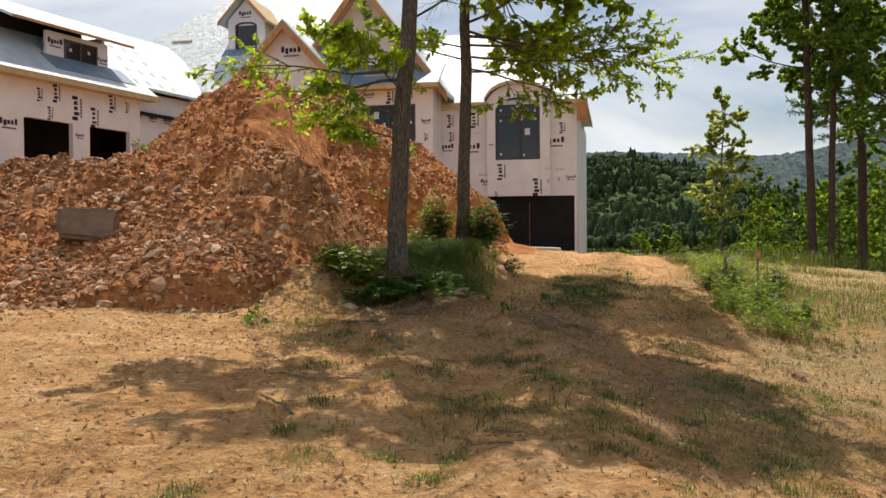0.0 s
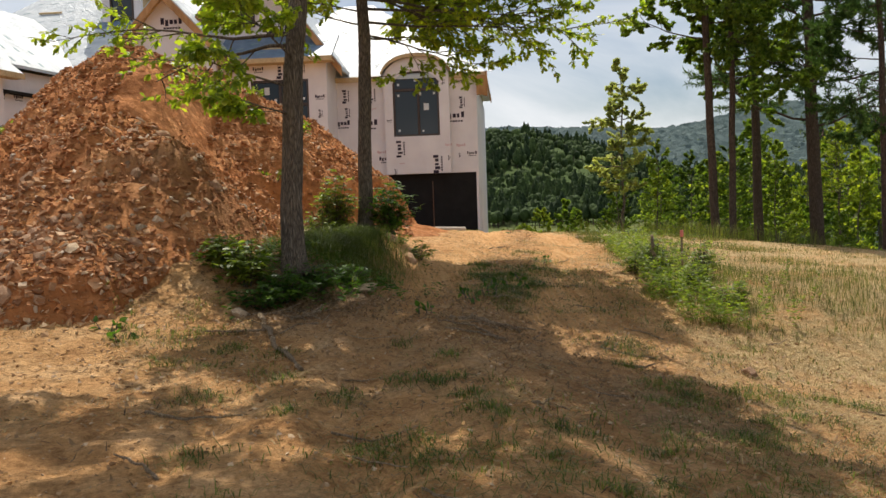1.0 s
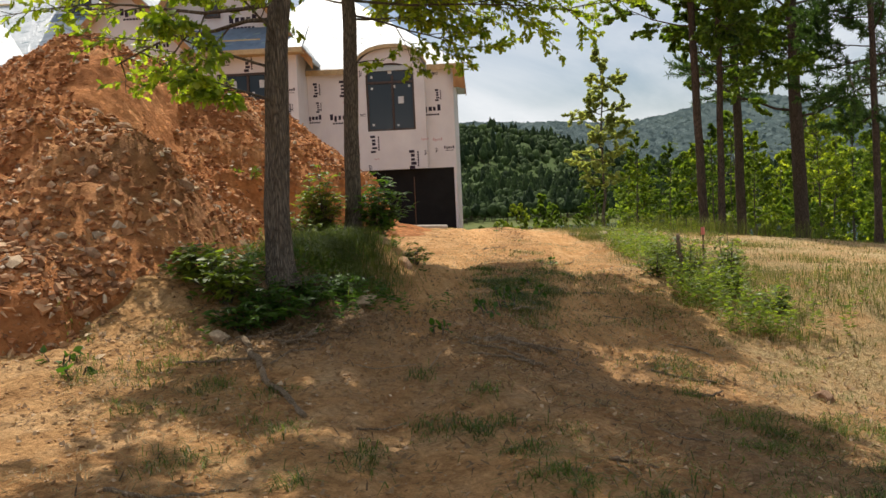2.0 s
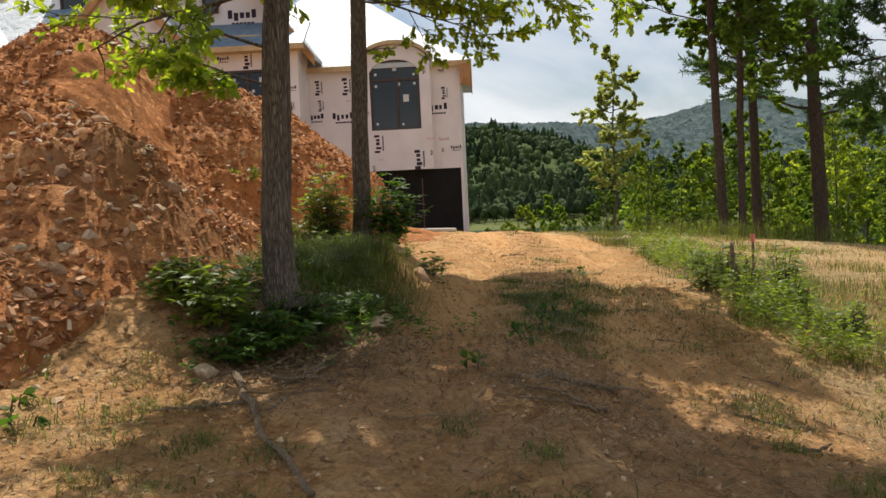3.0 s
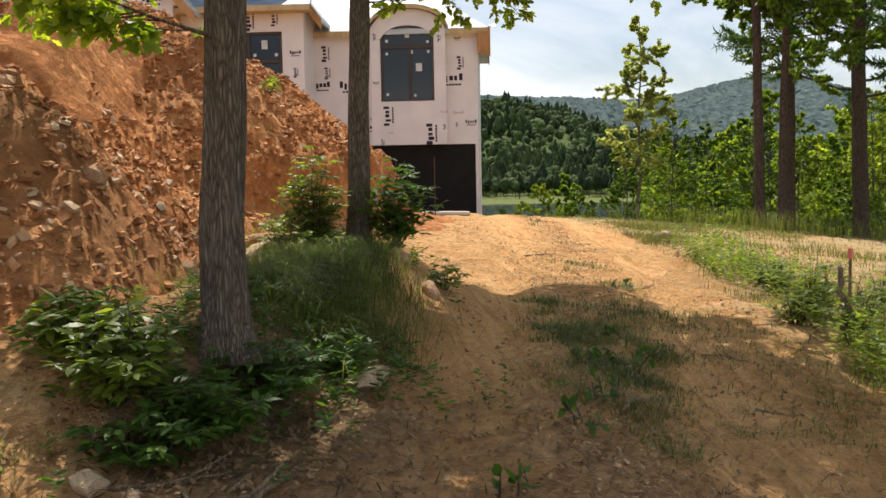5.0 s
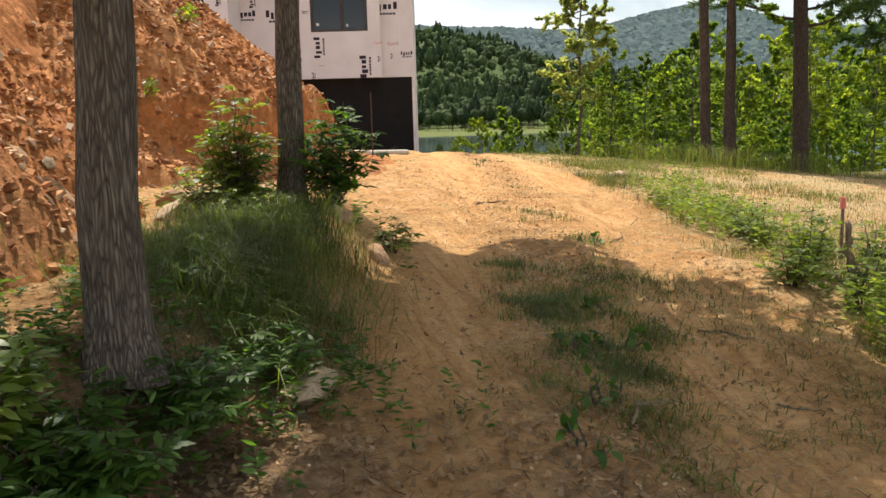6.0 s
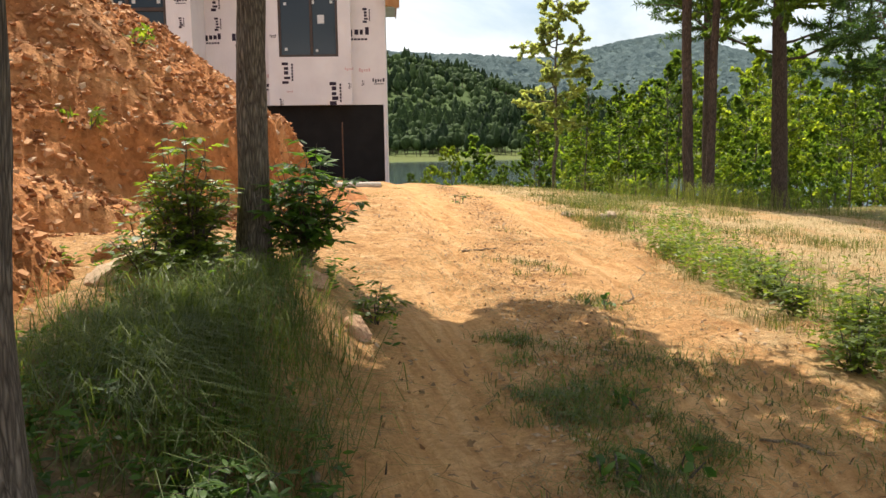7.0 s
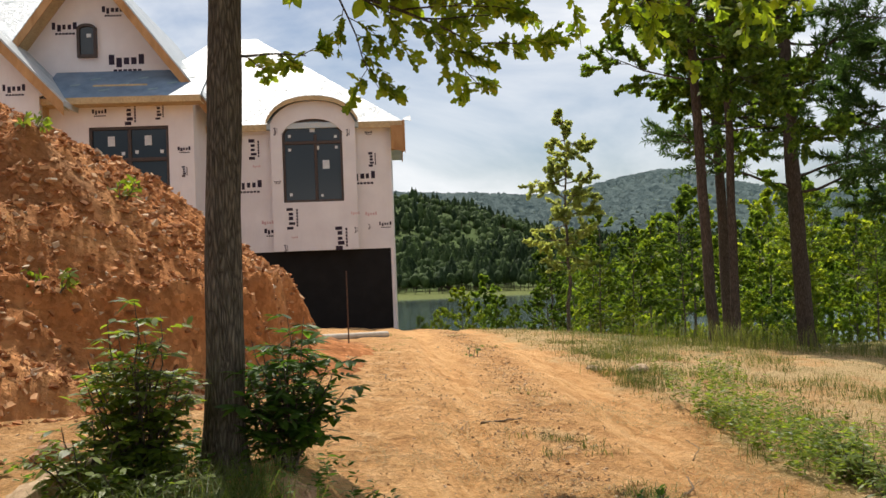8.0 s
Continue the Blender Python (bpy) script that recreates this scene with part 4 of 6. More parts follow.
window("window", HOUSE, 3.3, 4.95, 8.2, 9.0, 0.77, None, (4.12,), (), [(3.65, 8.65, 0.12, 0.12), (4.55, 8.7, 0.12, 0.12)], "dark shed-dormer window", GAR)
part_bm("dormer_roof", gar(sheet([(0.5, 0.2, 9.26), (6.3, 0.2, 9.26), (6.3, 3.9, 10.72), (0.5, 3.9, 10.72)], 0.10)), M_ROOF, HOUSE, "shed dormer roof")
part_bm("fascia", gar(box_bm((0.5, 0.17, 9.15), (6.3, 0.2, 9.25))), M_WOOD, HOUSE)
part_bm("dormer_cheek", gar(box_bm((5.35, 0.95, 8.1), (5.5, 3.4, 9.45))), M_WRAP, HOUSE)
# added dark sheet for the shade in the open dormer
part_bm("dormer_inside", gar(box_bm((0.6, 2.0, 8.3), (5.35, 2.1, 9.8))), M_INSIDE_SHADE, HOUSE)
part_bm("dormer_apron", gar(sheet([(2.2, 0.0, 7.67), (6.2, 0.0, 7.67), (6.2, 0.8, 8.30), (2.2, 0.8, 8.30)], 0.02)), M_BLUE, HOUSE, "blue underlay below the dormer")
bm = bmesh.new()
for k in range(20):
    for j in range(5):
        s0, yy = -5.5 + k * 0.75 + 0.37 * (j % 2), 0.25 + j * 0.78
        if 0.3 < s0 < 6.4 and yy < 4.0:
            continue
        zz = 7.25 + (yy + 0.5) * 0.776 + 0.006
        sheet([(s0, yy, zz), (s0 + 0.16, yy, zz), (s0 + 0.16, yy + 0.24, zz + 0.186), (s0, yy + 0.24, zz + 0.186)], 0.003, bm)
part_bm("underlay_print", gar(bm), M_CYAN, HOUSE, "rows of faded printed squares")["kind"] = "stuff"

bm = bmesh.new()
for k in range(26):
    for j in range(9):
        x, yy = -20.5 + k * 0.62 + 0.31 * (j % 2), -4.6 + j * 0.62
        zz = 7.34 + (yy + 5.05) * 0.821 + 0.006
        if x < -22.0 + (yy + 5.05) * 0.84 + 0.4 or (-14.9 < x < -12.6 and yy > -2.9) or x > -12.2:
            continue
        sheet([(x, yy, zz), (x + 0.26, yy + 0.07, zz + 0.058), (x + 0.26, yy + 0.11, zz + 0.091), (x, yy + 0.04, zz + 0.033)], 0.003, bm)
bm.transform(SET_BACK)
part_bm("underlay_print", bm, M_CYAN, HOUSE, "rows of faded slanted print")["kind"] = "stuff"

# prints on the wrap
for x, z, w, up in ((-5.55, 5.4, 0.7, False), (-5.35, 6.6, 0.6, True), (-5.3, 5.9, 0.45, True), (-4.45, 5.35, 0.85, False), (-0.78, 5.52, 0.88, False), (-3.05, 4.3, 0.75, True), (-1.5, 3.62, 0.8, True), (-0.45, 6.15, 0.5, True), (-3.75, 3.85, 0.55, False),
                    (-0.1, 3.98, 0.42, False), (-3.5, 5.45, 0.22, False), (-1.05, 3.85, 0.2, True), (-0.62, 3.95, 0.18, True), (-4.25, 6.6, 0.7, True), (-0.55, 7.0, 0.25, False), (-3.3, 3.33, 0.25, True), (-1.2, 7.0, 0.25, True), (-3.52, 7.1, 0.25, True)):
    print_mark(x, z, w, -0.302 if -3.69 < x < -0.98 else -0.002, up)
for x, z, w in ((-0.55, 4.32, 0.4), (-1.05, 4.35, 0.3), (-3.9, 4.15, 0.4), (-4.2, 6.0, 0.25), (-3.02, 3.65, 0.2)):
    print_mark(x, z, w, -0.302 if -3.69 < x < -0.98 else -0.002, False, M_PINK, False)
for x, z, w, up in ((-6.5, 6.75, 0.6, True), (-5.75, 6.8, 0.45, True), (-5.15, 5.75, 0.35, False), (-7.3, 6.78, 0.4, False), (-5.15, 5.2, 0.3, True)):
    print_mark(x, z, w, -6.004, up, m=SET_BACK)
for x, z, w, up, y in ((-8.35, 7.55, 0.9, False, -5.004), (-6.85, 8.3, 1.0, False, -5.004), (-8.5, 9.3, 0.7, False, -5.004), (-7.2, 9.75, 0.6, False, -5.004), (-9.2, 7.3, 0.6, False, -6.604), (-10.1, 8.4, 0.8, False, -6.604), (-10.6, 7.0, 0.8, True, -6.604)):
    print_mark(x, z, w, y, up, m=SET_BACK)
for s, z, w, up in ((0.15, 5.4, 0.75, False), (1.45, 6.6, 0.5, True), (2.2, 6.75, 0.7, True), (3.15, 6.35, 0.95, True), (4.0, 6.1, 0.8, True), (4.9, 6.75, 0.75, True), (5.7, 6.7, 0.45, True), (1.9, 6.0, 0.5, True), (3.25, 5.3, 0.4, False), (6.1, 5.2, 0.4, False)):
    print_mark(s, z, w, -0.004, up, m=GAR)
for s, z, w in ((6.8, 6.5, 0.5), (7.7, 6.5, 0.5), (8.6, 6.5, 0.5)):
    print_mark(s, z, w, 0.496, False, m=GAR)
print_mark(2.9, 8.75, 0.7, 0.796, False, m=GAR)
print_mark(5.25, 8.5, 0.5, 0.796, False, m=GAR)
print_mark(-13.8, 11.05, 0.6, -2.304, m=SET_BACK)

# ---- plants: limbs as tapered tubes, leaves as small folded blades ----
def unit(v):
    v = np.asarray(v, float)
    return v / max(np.linalg.norm(v), 1e-9)


class Growth:
    """Collects tubes and leaf places for one plant."""

    def __init__(self, seed):
        self.rng = np.random.RandomState(seed)
        self.v, self.f, self.count = [], [], 0
        self.at, self.along = [], []

    def tube(self, pts, radii, sides=7, flare=0.0):
        pts = np.asarray(pts, float)
        n = len(pts)
        tang = np.gradient(pts, axis=0)
        tang /= np.linalg.norm(tang, axis=1)[:, None] + 1e-9
        ref = np.array([1.0, 0.13, 0.0]) if abs(tang[0][2]) > 0.6 else np.array([0.0, 0.0, 1.0])
        u = np.cross(tang, ref)
        u /= np.linalg.norm(u, axis=1)[:, None] + 1e-9
        w = np.cross(tang, u)
        ang = np.arange(sides) * 2 * np.pi / sides
        ring = pts[:, None] + (np.cos(ang)[None, :, None] * u[:, None] + np.sin(ang)[None, :, None] * w[:, None]) * np.asarray(radii)[:, None, None]
        i = np.arange(n * sides).reshape(n, sides) + self.count
        j = np.roll(i, -1, axis=1)
        self.f.append(np.stack([i[:-1], j[:-1], j[1:], i[1:]], -1).reshape(-1, 4))
        self.v.append(ring.reshape(-1, 3))
        self.count += n * sides

    def limb(self, start, way, length, radius, depth, tropism=0.0, wander=0.25, kids=4, spread=0.9, leaves=10, shrink=0.55, bare=0.25, sides=5):
        """A wandering limb; the last generation carries the leaves."""
        r = self.rng
        n = 7 if depth else 4
        pts, d = [np.array(start, float)], unit(way)
        for k in range(n - 1):
            d = unit(d + r.normal(0, wander, 3) * 0.45 + np.array([0, 0, tropism]) * (k + 1) / n)
            pts.append(pts[-1] + d * length / (n - 1))
        pts = np.array(pts)
        self.tube(pts, np.linspace(radius, radius * 0.3, n), sides)
        if depth == 0:
            for k in range(leaves):
                t = (bare + (1 - bare) * r.rand()) * (n - 1)
                a = min(int(t), n - 2)
                p = pts[a] + (pts[a + 1] - pts[a]) * (t - a)
                self.at.append(p)
                self.along.append(unit(unit(pts[a + 1] - pts[a]) + r.normal(0, 0.8, 3)))
            return
        for k in range(kids):
            t = (bare + (1 - bare) * (k + r.rand()) / kids) * (n - 1)
            a = min(int(t), n - 2)
            p = pts[a] + (pts[a + 1] - pts[a]) * (t - a)
            d0 = unit(pts[a + 1] - pts[a])
            side = unit(np.cross(d0, r.normal(0, 1, 3)))
            side[2] *= 0.4
            self.limb(p, d0 + side * spread, length * shrink * (1.15 - 0.45 * t / (n - 1)), radius * 0.45, depth - 1, tropism, wander, kids, spread, leaves, shrink, 0.15, 3)

    def wood(self, name, material, parent):
        return part(name, raw(name, np.concatenate(self.v), np.concatenate(self.f), material, True), parent)

    def leaf_mesh(self, name, material, size, shape="lobed", up=0.7, droop=0.25, vary=0.35, width=1.0):
        r = self.rng
        at, along = np.array(self.at), np.array(self.along)
        n = len(at)
        along[:, 2] -= droop
        along /= np.linalg.norm(along, axis=1)[:, None]
        nor = r.normal(0, 1, (n, 3)) * (1 - up) + np.array([0, 0, up])
        side = np.cross(along, nor)
        side /= np.linalg.norm(side, axis=1)[:, None] + 1e-9
        nor = np.cross(side, along)
        s = size * (1 + vary * (r.rand(n) * 2 - 1))
        if shape == "rhomb":
            mid = at + along * (0.45 * s)[:, None]
            across = side * (0.3 * width * s)[:, None]
            v = np.stack([at, mid - across, at + along * s[:, None] - nor * (0.15 * s)[:, None], mid + across], 1).reshape(-1, 3)
            return raw(name, v, np.arange(4 * n).reshape(-1, 4), material)
        prof = {"lobed": ((0.0, 0.03), (0.2, 0.20), (0.36, 0.12), (0.56, 0.34), (0.72, 0.17), (0.86, 0.19), (1.0, 0.02)),
                "oval": ((0.0, 0.03), (0.35, 0.26), (0.7, 0.22), (1.0, 0.02)),
                }[shape]
        k = len(prof)
        rows = []
        for t, w in prof:
            bend = -0.22 * t * t
            mid = at + along * (t * s)[:, None] + nor * (bend * s)[:, None]
            rows += [mid - side * (w * width * s)[:, None], mid + side * (w * width * s)[:, None]]
        v = np.stack(rows, 1).reshape(-1, 3)
        base = np.arange(n)[:, None, None] * 2 * k
        q = np.array([[2 * a, 2 * a + 1, 2 * a + 3, 2 * a + 2] for a in range(k - 1)])[None]
        return raw(name, v, (base + q).reshape(-1, 4), material)


def trunk_line(base, top, bend, n=12, seed=0):
    r = np.random.RandomState(seed)
    base, top = np.array(base, float), np.array(top, float)
    t = np.linspace(0, 1, n)[:, None]
    pts = base + (top - base) * t
    wob = np.cumsum(r.normal(0, bend, (n, 3)), axis=0) * np.array([1, 1, 0])
    wob -= t * wob[-1]
    return pts + wob


def place_on(pts, z):
    k = np.clip(np.searchsorted(pts[:, 2], z), 1, len(pts) - 1)
    f = (z - pts[k - 1, 2]) / (pts[k, 2] - pts[k - 1, 2] + 1e-9)
    return pts[k - 1] + (pts[k] - pts[k - 1]) * np.clip(f, 0, 1)


def rough_trunk(name, pts, radii, seed, material, parent, sides=28):
    """A trunk with furrowed bark and root flare."""
    r = np.random.RandomState(seed)
    n = 90
    t = np.linspace(0, len(pts) - 1, n)
    p = np.stack([np.interp(t, np.arange(len(pts)), pts[:, c]) for c in range(3)], -1)
    rad = np.interp(t, np.arange(len(pts)), radii)
    z = p[:, 2] - p[0, 2]
    rad = rad * (1 + 0.55 * np.exp(-z / 0.16))
    ang = np.arange(sides) * 2 * np.pi / sides
    furrow = fbm(ang[None] * 7.0 / np.pi * 2 + seed, z[:, None] * 2.6 + ang[None] * 0, seed, 3)
    furrow[:, -1] = (furrow[:, 0] + furrow[:, -2]) / 2
    lobes = 1 + 0.22 * np.exp(-z / 0.2)[:, None] * np.cos(ang * 4 + seed)[None]
    rr = rad[:, None] * lobes * (0.93 + 0.16 * furrow)
    ring = p[:, None] + np.stack([np.cos(ang)[None] * rr, np.sin(ang)[None] * rr, np.zeros_like(rr)], -1)
    i = np.arange(n * sides).reshape(n, sides)
    j = np.roll(i, -1, 1)
    f = np.stack([i[:-1], j[:-1], j[1:], i[1:]], -1).reshape(-1, 4)
    return part(name, raw(name, ring.reshape(-1, 3), f, material, True), parent)


# ground ellipses kept sunlit by leaving out the unseen crown leaves above
SUN_SPOTS = ((2.8, 9.35, 1.05, 0.70), (-0.15, 7.7, 0.65, 0.30), (-1.5, 6.15, 1.1, 0.20), (0.55, 10.15, 0.22, 0.14), (3.4, 12.3, 0.55, 0.35),
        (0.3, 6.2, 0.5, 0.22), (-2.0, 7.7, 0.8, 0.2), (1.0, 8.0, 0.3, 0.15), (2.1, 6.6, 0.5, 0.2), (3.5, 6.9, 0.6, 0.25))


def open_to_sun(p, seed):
    """Which crown leaves are left out, so that sun lands past the shade's edge and on chosen ground spots."""
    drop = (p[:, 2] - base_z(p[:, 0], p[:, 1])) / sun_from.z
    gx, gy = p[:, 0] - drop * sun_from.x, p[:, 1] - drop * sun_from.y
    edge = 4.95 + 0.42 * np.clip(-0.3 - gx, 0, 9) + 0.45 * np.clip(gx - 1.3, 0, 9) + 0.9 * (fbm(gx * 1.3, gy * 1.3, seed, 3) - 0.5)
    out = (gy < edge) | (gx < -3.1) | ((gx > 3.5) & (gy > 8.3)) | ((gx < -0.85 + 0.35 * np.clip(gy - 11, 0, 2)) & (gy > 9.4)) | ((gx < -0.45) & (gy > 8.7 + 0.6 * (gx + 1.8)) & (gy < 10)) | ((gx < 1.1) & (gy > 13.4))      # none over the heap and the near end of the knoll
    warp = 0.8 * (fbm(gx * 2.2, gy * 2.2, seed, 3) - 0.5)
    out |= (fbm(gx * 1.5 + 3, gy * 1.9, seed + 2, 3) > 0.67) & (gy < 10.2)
    for cx, cy, rx, ry in SUN_SPOTS:
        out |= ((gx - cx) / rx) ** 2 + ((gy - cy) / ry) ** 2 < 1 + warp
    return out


def oak(x, y, top, radius, seed, label, limbs, leaf=0.086, material=M_OAK):
    """A near oak. limbs: height, bearing (degrees from +y to +x), rise, length."""
    z = float(surface_z(x, y)) - 0.08
    tree = thing("oak_tree", label, "tree", (x, y, z))
    pts = trunk_line((0, 0, 0), top, 0.03, 14, seed)
    radii = np.linspace(radius, radius * 0.35, len(pts))
    rough_trunk("trunk", pts, radii, seed, M_BARK, tree)
    low, high = Growth(seed), Growth(seed + 1)
    for h, bearing, rise, length, kids, leaves in limbs:
        b = radians(bearing)
        g = low if h < 4.4 else high
        g.limb(place_on(pts, h - 0.42), (math.sin(b), math.cos(b), rise), length, 0.008 + length * 0.006, 2, -0.02, 0.30 if h > 4.4 else 0.17, kids, 1.0, leaves, 0.46, 0.22)
    low.wood("bough", M_BARK, tree)
    high.wood("bough", M_BARK, tree)
    part("lower_foliage", low.leaf_mesh("lower_foliage", material, leaf, "lobed", 0.66, 0.15), tree)
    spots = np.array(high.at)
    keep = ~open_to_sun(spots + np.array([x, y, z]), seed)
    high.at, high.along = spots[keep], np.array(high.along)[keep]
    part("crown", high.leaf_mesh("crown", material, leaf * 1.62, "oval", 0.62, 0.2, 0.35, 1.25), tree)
    return tree


def crown_limbs(seed, z0, z1, count, reach, kids=6, leaves=15, thin=(0, 0)):
    r = random.Random(seed)
    out = []
    for k in range(count):
        h = z0 + (z1 - z0) * (k + r.random()) / count
        f = 1 - 0.55 * (h - z0) / (z1 - z0)
        b = (k * 137.5 + r.random() * 40) % 360
        f *= 0.2 if 225 < b < 352 else 1.0      # little growth over the heap
        f *= 0.5 if thin[0] < b < thin[1] else 1.0
        out.append((h, b, 0.25 + 0.35 * r.random(), reach * f * (0.75 + 0.5 * r.random()), kids, leaves))
    return out


def east_limbs(seed, z0, z1, count, reach, bearings):
    """Longer limbs over the open track, above the view, added to shade it."""
    r = random.Random(seed)
    return [(z0 + (z1 - z0) * k / count, r.uniform(*bearings), 0.15 + 0.2 * r.random(), reach * r.uniform(0.7, 1.1), 6, 22) for k in range(count)]


oak(-0.58, 10.78, (0.57, 0.15, 9.3), 0.123, 3, "mature oak with grey furrowed bark beside the dirt pile",
    [(2.1, 222, 0.15, 0.9, 6, 11), (2.4, 240, 0.2, 1.2, 6, 12), (2.7, 208, 0.25, 1.1, 6, 12), (2.85, 318, 0.05, 2.7, 6, 13), (3.0, 300, 0.10, 2.6, 6, 13), (3.1, 330, 0.15, 2.0, 6, 16), (3.1, 228, 0.2, 1.2, 6, 18), (3.6, 60, 0.4, 1.6, 6, 16)]
    + crown_limbs(11, 4.6, 8.8, 20, 2.9, 6, 22, (10, 85)) + east_limbs(12, 4.7, 8.2, 4, 2.2, (110, 200))
    + [(6.0, 250, 0.1, 2.2, 6, 20), (6.9, 244, 0.12, 2.6, 6, 20), (7.7, 258, 0.15, 2.4, 6, 20), (8.4, 240, 0.15, 2.2, 6, 20), (5.6, 105, 0.05, 3.6, 6, 20), (5.2, 128, 0.1, 2.6, 6, 24), (6.4, 140, 0.1, 2.6, 6, 24)]
    + [(4.9 + 0.45 * k, 15 + 37 * (k % 3), 0.15, 2.3, 6, 26) for k in range(9)] + [(4.9 + 0.6 * k, 68 + 30 * (k % 2), 0.12, 2.5, 6, 26) for k in range(6)])
oak(0.285, 14.70, (0.10, 0.1, 10.0), 0.112, 7, "slender oak with dark bark rising from shrubs",
    [(3.75, 90, -0.12, 2.5, 7, 20), (3.55, 72, -0.04, 1.9, 7, 20), (3.95, 98, -0.10, 2.8, 7, 20), (3.5, 55, -0.05, 1.5, 6, 15), (4.1, 80, 0.02, 3.3, 6, 17), (4.2, 50, 0.08, 3.0, 6, 16), (3.7, 285, 0.05, 1.2, 6, 14), (3.9, 240, 0.1, 1.3, 6, 14), (4.3, 125, 0.12, 2.8, 6, 16), (2.9, 75, 0.1, 0.5, 3, 8)]
    + [(5.2, 255, 0.2, 1.9, 6, 26), (5.6, 275, 0.2, 1.6, 6, 26), (5.4, 45, 0.2, 2.4, 7, 28), (5.3, 75, 0.2, 2.4, 7, 28), (5.6, 60, 0.2, 2.6, 7, 28), (6.1, 90, 0.1, 2.6, 7, 28), (6.5, 30, 0.1, 2.2, 7, 28), (5.5, 15, 0.1, 2.2, 7, 28)]
    + [(4.9 + 0.4 * k, 150 + 27 * (k % 4), 0.12, 2.3, 6, 28) for k in range(11)] + [(4.9 + 0.42 * k, 8 + 23 * (k % 3), 0.15, 3.3, 7, 28) for k in range(10)]
    + crown_limbs(23, 4.8, 9.6, 23, 3.0, 6, 22, (95, 170)) + east_limbs(24, 5.2, 9.0, 6, 2.5, (20, 95)))


def young_tree(seed, height, radius, crown_from, reach, leaf, leaves, material, label, kind="rhomb", rise=0.8, bark=M_BARK, limbs=18, width=1.0):
    tree = thing("young_tree", label, "tree", group="young trees on the slope")
    pts = trunk_line((0, 0, -0.1), (0, 0, height), 0.05, 12, seed)
    g = Growth(seed)
    g.tube(pts, np.linspace(radius, radius * 0.12, len(pts)), 8)
    g.wood("trunk", bark, tree)
    g.v, g.f, g.count = [], [], 0
    for k in range(limbs):
        h = height * (crown_from + (0.98 - crown_from) * (k + g.rng.rand()) / limbs)
        u = (h / height - crown_from) / (1 - crown_from)
        b = radians((k * 137.5 + g.rng.rand() * 50) % 360)
        ln = reach * (0.35 + 0.9 * math.sin(math.pi * min(1, 0.22 + 0.78 * u))) * (0.6 + 0.6 * g.rng.rand()) * (1.0 if u < 0.85 else 0.6)
        g.limb(place_on(pts, h), (math.sin(b), math.cos(b), rise * (0.4 + 0.9 * u)), ln, radius * 0.28, 1, 0.06, 0.35, 6, 1.0, leaves, 0.5, 0.2, 4)
    part("bough", raw("bough", np.concatenate(g.v), np.concatenate(g.f), bark, True), tree)
    part("crown", g.leaf_mesh("crown", material, leaf, kind, 0.45, 0.2, 0.4, width), tree)
    return tree


def tall_tree(seed, x, y, height, radius, crown_from, reach, lean, material, label, needle=False, limbs=34, name="tall_tree"):
    tree = thing(name, label, "tree", (x, y, float(ground_z(x, y)) - 0.05), group="tall trees at the edge of the clearing")
    pts = trunk_line((0, 0, 0), (lean * height, 0.02 * height, height), 0.03, 14, seed)
    rough_trunk("trunk", pts, np.linspace(radius, radius * 0.4, len(pts)), seed, M_BARKP, tree, 18)
    g = Growth(seed)
    for k in range(limbs):
        h = height * (crown_from + (0.98 - crown_from) * (k + g.rng.rand()) / limbs)
        u = (h / height - crown_from) / (1 - crown_from)
        b = radians((k * 137.5 + g.rng.rand() * 60) % 360)
        g.limb(place_on(pts, h), (math.sin(b), math.cos(b), 0.12 + 0.4 * u), reach * (1.05 - 0.6 * u) * (0.55 + 0.7 * g.rng.rand()), radius * 0.2, 2 if not needle else 1, 0.0 if not needle else 0.10, 0.45, 6 if not needle else 11, 1.0, 66 if not needle else 110, 0.5, 0.25, 5)
    g.wood("bough", M_BARKP, tree)
    part("crown", g.leaf_mesh("crown", material, 0.115 if not needle else 0.21, "rhomb", 0.5 if not needle else 0.1, 0.2 if not needle else 0.0, 0.35, 1.5 if not needle else 0.3), tree)
    return tree


tall_tree(37, 12.74, 30.14, 18.0, 0.15, 0.35, 2.4, -0.032, M_GUM, "tall slim sweetgum with a leafy crown")
tall_tree(32, 13.20, 29.85, 17.0, 0.12, 0.30, 2.6, 0.004, M_GUM, "tall slim sweetgum close beside another")
tall_tree(33, 18.6, 39.0, 21.0, 0.22, 0.34, 3.6, 0.0, M_PINE, "tall pine behind the sweetgums", True)
tall_tree(34, 19.65, 35.9, 22.0, 0.29, 0.22, 4.2, -0.022, M_PINE, "large pine with a straight reddish trunk", True, 46)
tall_tree(35, 17.6, 28.0, 17.0, 0.12, 0.24, 3.4, -0.01, M_PINE, "tall pine at the far edge of the meadow", True, 40)

# sapling at the end of the track
sap = young_tree(51, 8.7, 0.085, 0.30, 1.2, 0.115, 105, M_PALELEAF, "slender sapling with pale green leaves at the end of the track", "rhomb", 0.12, limbs=34, width=1.25)
sap.location = (12.55, 39.7, float(ground_z(12.55, 39.7)))

# a few young trees, repeated over the slope towards the lake
SLOPE_KINDS = ((10.0, 0.075, 0.24, 1.15, "young leafy tree on the slope above the lake"),
               (8.5, 0.065, 0.16, 1.05, "bushy young tree on the slope above the lake"),
               (11.5, 0.09, 0.36, 1.35, "slim broadleaf tree with bare lower trunk"),
               (7.0, 0.055, 0.06, 1.3, "low dense young tree below the clearing"),
               (12.5, 0.115, 0.42, 1.6, "taller broadleaf tree at the wood's edge"))
